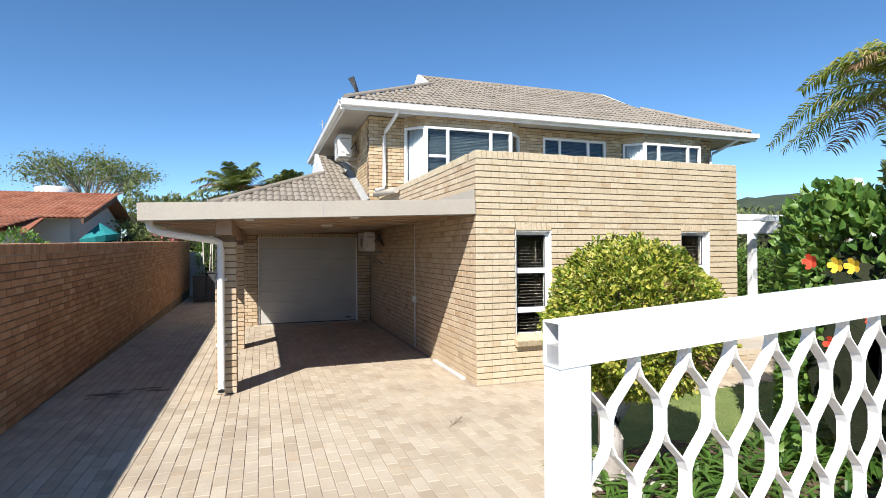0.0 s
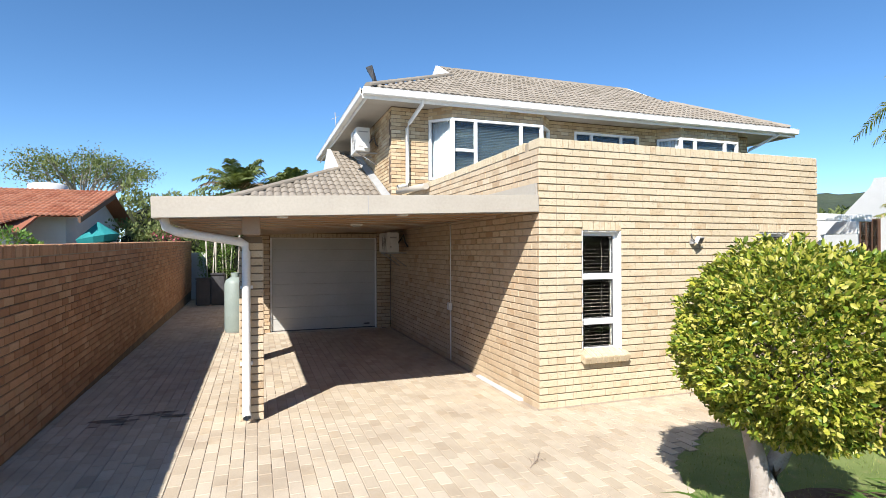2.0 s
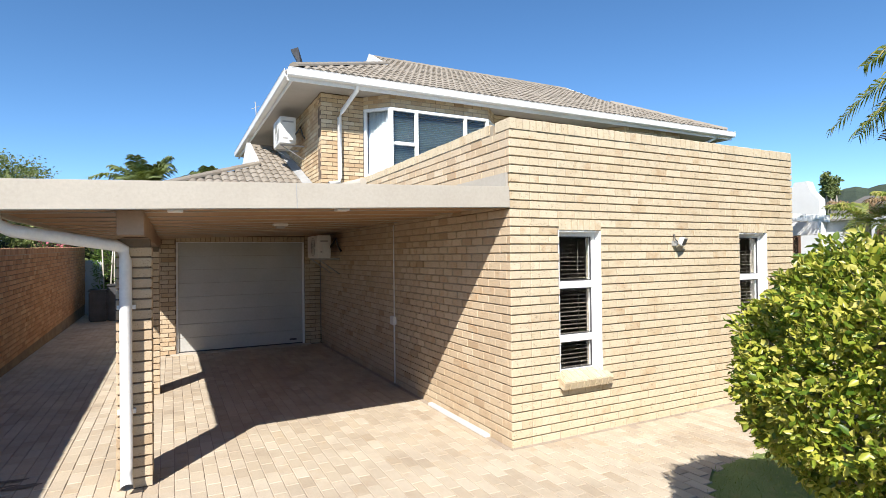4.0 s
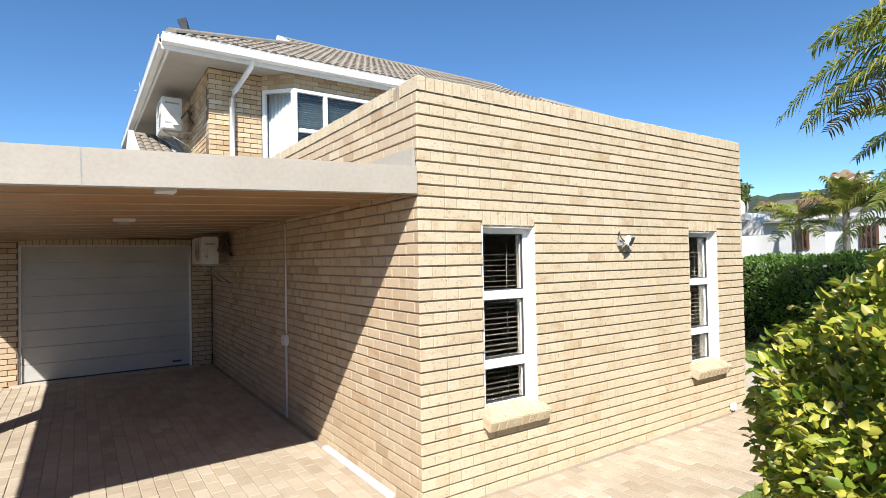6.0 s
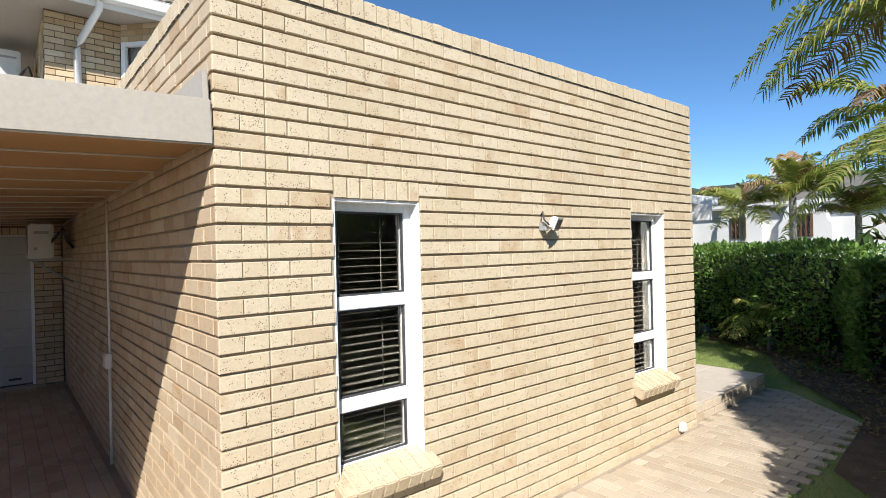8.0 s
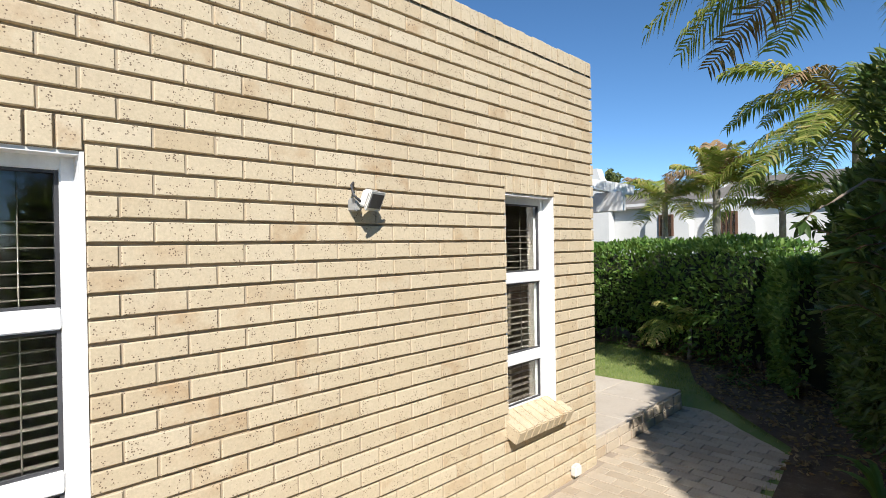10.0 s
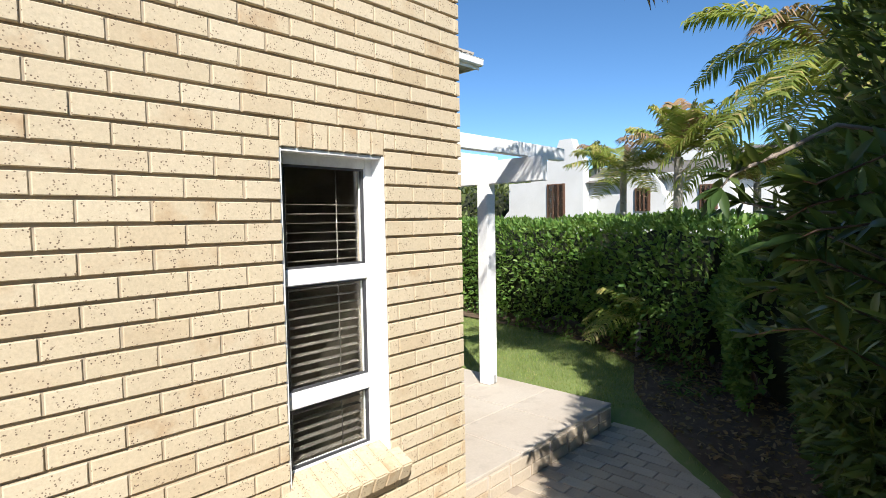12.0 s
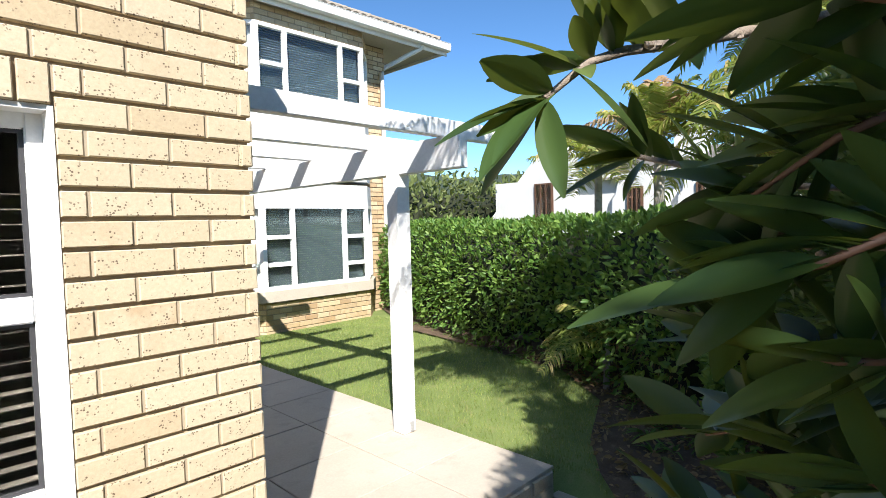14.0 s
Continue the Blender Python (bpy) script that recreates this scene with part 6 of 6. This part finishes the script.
for yc in (8.7, 10.05):
    n = len(arch)
    vs = [(17.02, yc + y, z) for y, z in arch] + [(17.3, yc + y, z) for y, z in arch]
    raw("curved_gable", vs, [tuple(range(n)), tuple(range(n, 2 * n))[::-1]] + [(i, n + i, n + (i + 1) % n, (i + 1) % n) for i in range(n)], "plaster", nb, "white curved dormer gable")
    neighbour_window(17.02, yc, 1.98, 0.34, 0.5)

far = Matrix.Translation((6.67, 5.14, 1.77)) @ Matrix.Scale(1.387, 4) @ Matrix.Translation((-6.67, -5.14, -1.77))
nb.matrix_basis = Matrix.Translation((6.5, 5.1, 0.18)) @ Matrix.Rotation(radians(-0.9), 4, "Z") @ Matrix.Translation((-6.5, -5.1, 0.0)) @ far @ nb.matrix_basis

garden_wall = box("wall_white", 13.15, 13.35, 13.2, 16.5, 0.0, 1.95, "plaster")
tagged(garden_wall, "white plastered garden wall beside the house", "wall", kind="structure")

nl = thing("tiled_house", (-6.0, 20.0, 0), "white house with an orange clay tile roof", "house")
box("wall", -16.0, -4.75, 18.6, 24.6, 0.0, 2.75, "plaster", nl)
raw("gable_end", [(-4.76, 18.6, 2.74), (-4.76, 24.6, 2.74), (-4.76, 21.7, 3.66), (-4.9, 18.6, 2.74), (-4.9, 24.6, 2.74), (-4.9, 21.7, 3.66)], [(0, 1, 2), (5, 4, 3), (0, 2, 5, 3), (2, 1, 4, 5)], "plaster", nl)
raw("underlay", [(-16.3, 18.0, 2.70), (-4.3, 18.0, 2.70), (-4.3, 21.7, 3.72), (-16.3, 21.7, 3.72), (-4.3, 25.2, 2.70), (-16.3, 25.2, 2.70)], [(0, 1, 2, 3), (3, 2, 4, 5)], "terracotta_joined", nl)
sl = math.hypot(3.7, 1.02)
tile_slope(nl, (-12.3, 18.0, 2.715), (1, 0, 0), (0, 3.7, 1.02), [(0, 0), (8.0, 0), (8.0, sl), (0, sl)], 8.0, sl, "terracotta", 0.27, 0.36, 120, 0.04)
box("bargeboard", -4.32, -4.28, 18.0, 18.1, 2.6, 2.74, "wood", nl)
raw("bargeboard", [(-4.28, 17.95, 2.55), (-4.28, 17.95, 2.72), (-4.28, 21.7, 3.75), (-4.28, 21.7, 3.55), (-4.24, 17.95, 2.55), (-4.24, 17.95, 2.72), (-4.24, 21.7, 3.75), (-4.24, 21.7, 3.55)], [(0, 1, 2, 3), (7, 6, 5, 4), (0, 4, 5, 1), (1, 5, 6, 2), (3, 2, 6, 7), (0, 3, 7, 4)], "wood", nl)
raw("porch_roof", [(-9.5, 14.6, 2.25), (-4.95, 16.2, 2.30), (-5.2, 18.0, 2.72), (-9.5, 18.0, 2.86), (-9.5, 14.6, 2.19), (-4.95, 16.2, 2.24), (-5.2, 18.0, 2.66), (-9.5, 18.0, 2.80)], [(0, 1, 2, 3), (7, 6, 5, 4), (0, 4, 5, 1), (1, 5, 6, 2), (2, 6, 7, 3)], "terracotta", nl, "low tiled porch roof")
tile_slope(nl, (-9.5, 14.9, 2.29), (1, 0.16, 0.01), (-0.05, 3.2, 0.52), [(0, 0), (4.4, 0), (4.2, 3.0), (0, 3.1)], 4.5, 3.1, "terracotta", 0.24, 0.34, 60, 0.04)
box("porch_wall", -9.5, -5.3, 16.6, 16.8, 0.0, 2.3, "plaster", nl)
roof_tank = thing("roof_tank", (-6.4, 22.3, 3.5), "low white water tank on the ridge", "tank")
tube("body", [(-6.4, 22.6, 3.4), (-6.4, 22.6, 4.0), (-6.4, 22.6, 4.06)], [0.55, 0.55, 0.40], "plaster", roof_tank, sides=24)
shade = thing("teal_shade", (-4.05, 18.6, 0), "teal cloth parasol folded beside the house", "parasol")
tube("pole", [(-4.0, 18.6, 0), (-4.0, 18.6, 2.4)], 0.025, "grey", shade, sides=8)
vs = [(-4.0, 18.6, 2.62)]
for k in range(12):
    w = 2 * math.pi * k / 12
    vs.append((-4.0 + (0.50 + 0.04 * (k % 2)) * math.cos(w), 18.6 + 0.5 * math.sin(w), 2.2 + 0.1 * math.cos(w)))
for k in range(12):
    w = 2 * math.pi * k / 12
    vs.append((-4.0 + 0.44 * math.cos(w), 18.6 + 0.44 * math.sin(w), 2.02 + 0.1 * math.cos(w)))
raw("canopy", vs, [(0, 1 + k, 1 + (k + 1) % 12) for k in range(12)] + [(1 + k, 13 + k, 13 + (k + 1) % 12, 1 + (k + 1) % 12) for k in range(12)], "teal", shade)


def crown_tree(at, height, rx, rz, n, size, label, seed, material="leaf_far", flat=0.5, density=1.0, trunk=0.25, limbs=26):
    """A trunk that forks into many limbs, with leaf clumps at their ends."""
    t = thing("tree", at, label, "tree")
    rng = random.Random(seed)
    nr = np.random.default_rng(seed)
    base = Vector(at)
    fork = base + UP * height * 0.42
    limb([base, base.lerp(fork, 0.5) + Vector((0.1, 0, 0)), fork], trunk, trunk * 0.7, t, "trunk", "bark", 8)
    ends = []
    for k in range(limbs):
        w, r = rng.uniform(0, 6.283), rx * math.sqrt(rng.random())
        e = base + Vector((r * math.cos(w), r * math.sin(w), height - rz * (r / rx) ** 2 * flat - rng.uniform(0, rz * 0.5)))
        m1 = fork.lerp(e, 0.45) + Vector((rng.uniform(-0.3, 0.3), rng.uniform(-0.3, 0.3), 0.06 * height))
        limb([fork, m1, fork.lerp(e, 0.75) + UP * 0.03 * height, e], trunk * 0.32, trunk * 0.05, t, "limb", "bark", 5)
        ends.append(e)
        for q in range(3):
            e2 = m1.lerp(e, rng.uniform(0.2, 0.8)) + Vector((rng.uniform(-1, 1), rng.uniform(-1, 1), rng.uniform(0.1, 0.9))) * rx * 0.16
            limb([m1.lerp(e, 0.3), e2], trunk * 0.1, trunk * 0.03, t, "limb", "bark", 4)
            ends.append(e2)
    ends = np.array([tuple(e) for e in ends])
    pick = nr.integers(0, len(ends), n)
    off = nr.normal(0, 1, (n, 3)) * np.array((rx * 0.09, rx * 0.09, rz * 0.09))
    pos = ends[pick] + off
    out = nr.normal(0, 1, (n, 3))
    leaves("crown", pos, out, size, material, t, "", 0.6, 0.55, seed)


crown_tree((-11.5, 46.0, 0.0), 9.3, 5.0, 2.4, 7500, 0.17, "flat-topped thorn tree with thin foliage", 3, limbs=34)
crown_tree((-19.0, 44.0, 0.0), 9.0, 3.0, 2.5, 300, 0.16, "nearly bare winter tree", 4, limbs=20)
crown_tree((36.0, 14.5, 0.0), 5.6, 3.0, 2.0, 5000, 0.30, "round green tree behind the white house", 5, "leaf_far", limbs=24)
crown_tree((44.0, 25.0, 0.0), 7.6, 0.55, 1.4, 1400, 0.28, "slim dark pine on the skyline", 6, "leaf_far", 0.2, limbs=14)
hedge_mass("garden_trees", [(-4.9, 25.5), (-3.4, 26.0), (-1.0, 26.5), (2.0, 27.0)], 3.0, 4.0, 9000, 0.20, "leaf_far", "mixed green trees behind the boundary wall", "trees", 51, 0.0, 0.45, 0.4)
hedge_mass("flowering_creeper", [(-3.9, 20.6), (-3.2, 21.6), (-2.75, 23.6)], 1.0, 2.55, 3600, 0.11, "leaf_far", "leafy creeper with pink flowers over the wall", "shrub", 61, 0.0, 0.5)
hedge_mass("flowering_creeper", [(-3.0, 21.2), (-2.7, 23.0)], 0.7, 2.3, 500, 0.09, "pink", "pink flowers of the creeper over the wall", "shrub", 62, 0.1, 0.5)
hedge_mass("pot_shrub", [(-5.1, 14.9), (-4.2, 15.3)], 0.6, 2.15, 900, 0.10, "leaf_hedge", "small green shrub behind the boundary wall", "shrub", 63, 0.0, 0.5)
hedge_mass("bamboo_clump", [(-1.6, 22.8), (-0.4, 22.2)], 1.0, 2.9, 3500, 0.16, "leaf_hedge", "tall bamboo at the end of the passage", "shrub", 64, 0.0, 0.4, 0.2)
for k in range(9):
    x = -1.5 + k * 0.16
    c = tube("bamboo_cane", [(x, 21.9, 0), (x + rr.uniform(-0.05, 0.05), 21.95, 1.2), (x + rr.uniform(-0.1, 0.1), 22.0, 2.4)], 0.02, "rock", sides=7)
    tagged(c, "pale upright bamboo cane in the passage", "bamboo", "bamboo canes")
hedge_mass("distant_trees", [(17.5, 22.5), (21.0, 20.5), (26.0, 18.0), (34.0, 14.0), (40.0, 6.0)], 4.5, 3.3, 12000, 0.26, "leaf_far", "dark green trees in the distance", "trees", 71, 0.0, 0.5)
end_wall = box("wall_passage", -2.2, 0.0, 23.5, 23.7, 0.0, 1.75, "plaster")
tagged(end_wall, "white wall closing the side passage", "wall", kind="structure")
tank = thing("gas_cylinder", (-0.33, 14.3, 0), "pale green upright cylinder with a domed top beside the garage", "tank")
tube("body", [(-0.33, 14.3, z) for z in (0.0, 0.05, 1.08, 1.16, 1.21, 1.235)], [0.20, 0.225, 0.225, 0.19, 0.11, 0.03], "tank", tank, sides=28)
tube("collar", [(-0.33, 14.3, 1.215), (-0.33, 14.3, 1.32)], 0.085, "tank", tank, sides=18, cap=False)
tube("valve", [(-0.33, 14.3, 1.23), (-0.33, 14.3, 1.30)], 0.022, "grey", tank, sides=8)
tube("foot_ring", [(-0.33, 14.3, 0.0), (-0.33, 14.3, 0.04)], 0.21, "grey", tank, sides=28)
for k, (x, h) in enumerate(((-1.55, 0.85), (-1.1, 1.0))):
    b = thing("rubbish_bin", (x, 21.0, 0), "dark wheeled bin in the passage", "bin", "passage bins")
    box("body", x - 0.22, x + 0.22, 20.8, 21.25, 0.0, h, "dark", b, 0.03)
    box("lid", x - 0.24, x + 0.24, 20.78, 21.27, h + 0.001, h + 0.06, "dark", b, 0.02)

bm = bmesh.new()
N, prev = 120, None
for i in range(N + 1):
    az = radians(20 + 95 * i / N)
    row = []
    for f, hh in ((0.0, 0.0), (0.5, 0.55), (0.9, 0.92), (1.0, 1.0), (1.4, 0.7)):
        dist = 190 + 90 * f
        h = hh * (28 + 2.5 * math.sin(i * 0.11) + 3.0 * noise.noise((i * 0.13, 0, 0)) + 1.6 * noise.noise((i * 0.9, f * 3, 1)))
        row.append(bm.verts.new((dist * math.sin(az), dist * math.cos(az), h - 0.5)))
    if prev:
        for k in range(4):
            bm.faces.new((prev[k], row[k], row[k + 1], prev[k + 1]))
    prev = row
tagged(part("backdrop_hill", bm, "hill"), "wooded dark green hill on the horizon", "hill", kind="structure")

# ---- pieces of the ground, last ----
PW, PL = 0.110, 0.2165
pieces = []
for i in range(int(12.1 / PW)):
    x = -2.3 + (i + 0.5) * PW
    off = (i % 2) * PL / 2 + random.uniform(-0.01, 0.01)
    for j in range(int(27 / PL)):
        y = -3.0 + (j + 0.5) * PL + off
        if inside(x, y, PAVED) and (x < 0.1 or y < 14) and not (x < -2.05 and y > 9):
            pieces.append((y, -x, PL - 0.007, PW - 0.006))
lay(driveway, pieces, GROUND_M, 0.03, "pave", lambda u, v: 2.6 < u < 5.9 and -2.3 < v < 0.4, "paver", 300, "pavers", "pale clay pavers laid in rows")

gr = np.random.default_rng(2)
n = 64000
gx = np.concatenate([gr.uniform(9.3, 12.3, 48000), gr.uniform(2.7, 9.5, 16000)])
gy = np.concatenate([gr.uniform(6.6, 12.3, 48000), gr.uniform(2.0, 6.8, 16000)])
ok = np.array([not inside(a, b, PAVED) and not inside(a, b, bed_pts) and not (b > 6.9 and a < 9.4) and not (b > 6.5 and a < 7.6) and (a > 3.0) for a, b in zip(gx, gy)])
gx, gy = gx[ok], gy[ok]
gz = np.array([lawn_height(a, b) for a, b in zip(gx, gy)])
h, w = gr.uniform(0.018, 0.042, len(gx)), gr.uniform(0.002, 0.0035, len(gx))
a1, lean = gr.uniform(0, 6.283, len(gx)), gr.uniform(-0.02, 0.02, (len(gx), 2))
V = np.stack([np.stack([gx - np.cos(a1) * w, gy - np.sin(a1) * w, gz - 0.004], 1), np.stack([gx + np.cos(a1) * w, gy + np.sin(a1) * w, gz - 0.004], 1), np.stack([gx + lean[:, 0], gy + lean[:, 1], gz + h], 1)], 1).reshape(-1, 3)
me = bpy.data.meshes.new("grass_blades")
me.from_pydata(V.tolist(), [], np.arange(len(V)).reshape(-1, 3).tolist())
me.materials.append(M["blade"])
tagged(link("grass_blades", me), "short mown grass blades of the lawn", "grass", kind="stuff")

# damp leaf litter and a dry twig on the paving
for k in range(15):
    cx, cy = -1.12 + rr.uniform(-0.42, 0.42), 8.05 + rr.uniform(-0.20, 0.20)
    r = rr.uniform(0.03, 0.075)
    pts = []
    for j in range(22):
        w = 2 * math.pi * j / 22
        q = r * (0.6 + 0.7 * abs(noise.noise((k * 3.1, math.cos(w) * 2.2, math.sin(w) * 2.2))) + rr.uniform(0, 0.3))
        pts.append((cx + 2.1 * q * math.cos(w), cy + 0.6 * q * math.sin(w), 0.0055 + 0.0004 * k))
    tagged(raw("damp_stain", pts, [tuple(range(22))], "damp"), "dark damp stain on the shaded pavers", "stain", "paving stains")
dry = thing("dry_twig", (2.30, 5.58, 0.0), "dry brown twig lying on the pavers", "twig")
for k in range(6):
    a = rr.uniform(0.2, 1.4)
    limb([(2.23 + 0.03 * k, 5.48 + 0.03 * k, 0.008), (2.25 + 0.03 * k + 0.06 * math.cos(a), 5.51 + 0.03 * k + 0.06 * math.sin(a), 0.016), (2.25 + 0.03 * k + 0.14 * math.cos(a), 5.51 + 0.03 * k + 0.14 * math.sin(a), 0.01)], 0.003, 0.0015, dry, "stem", "twig", 5)
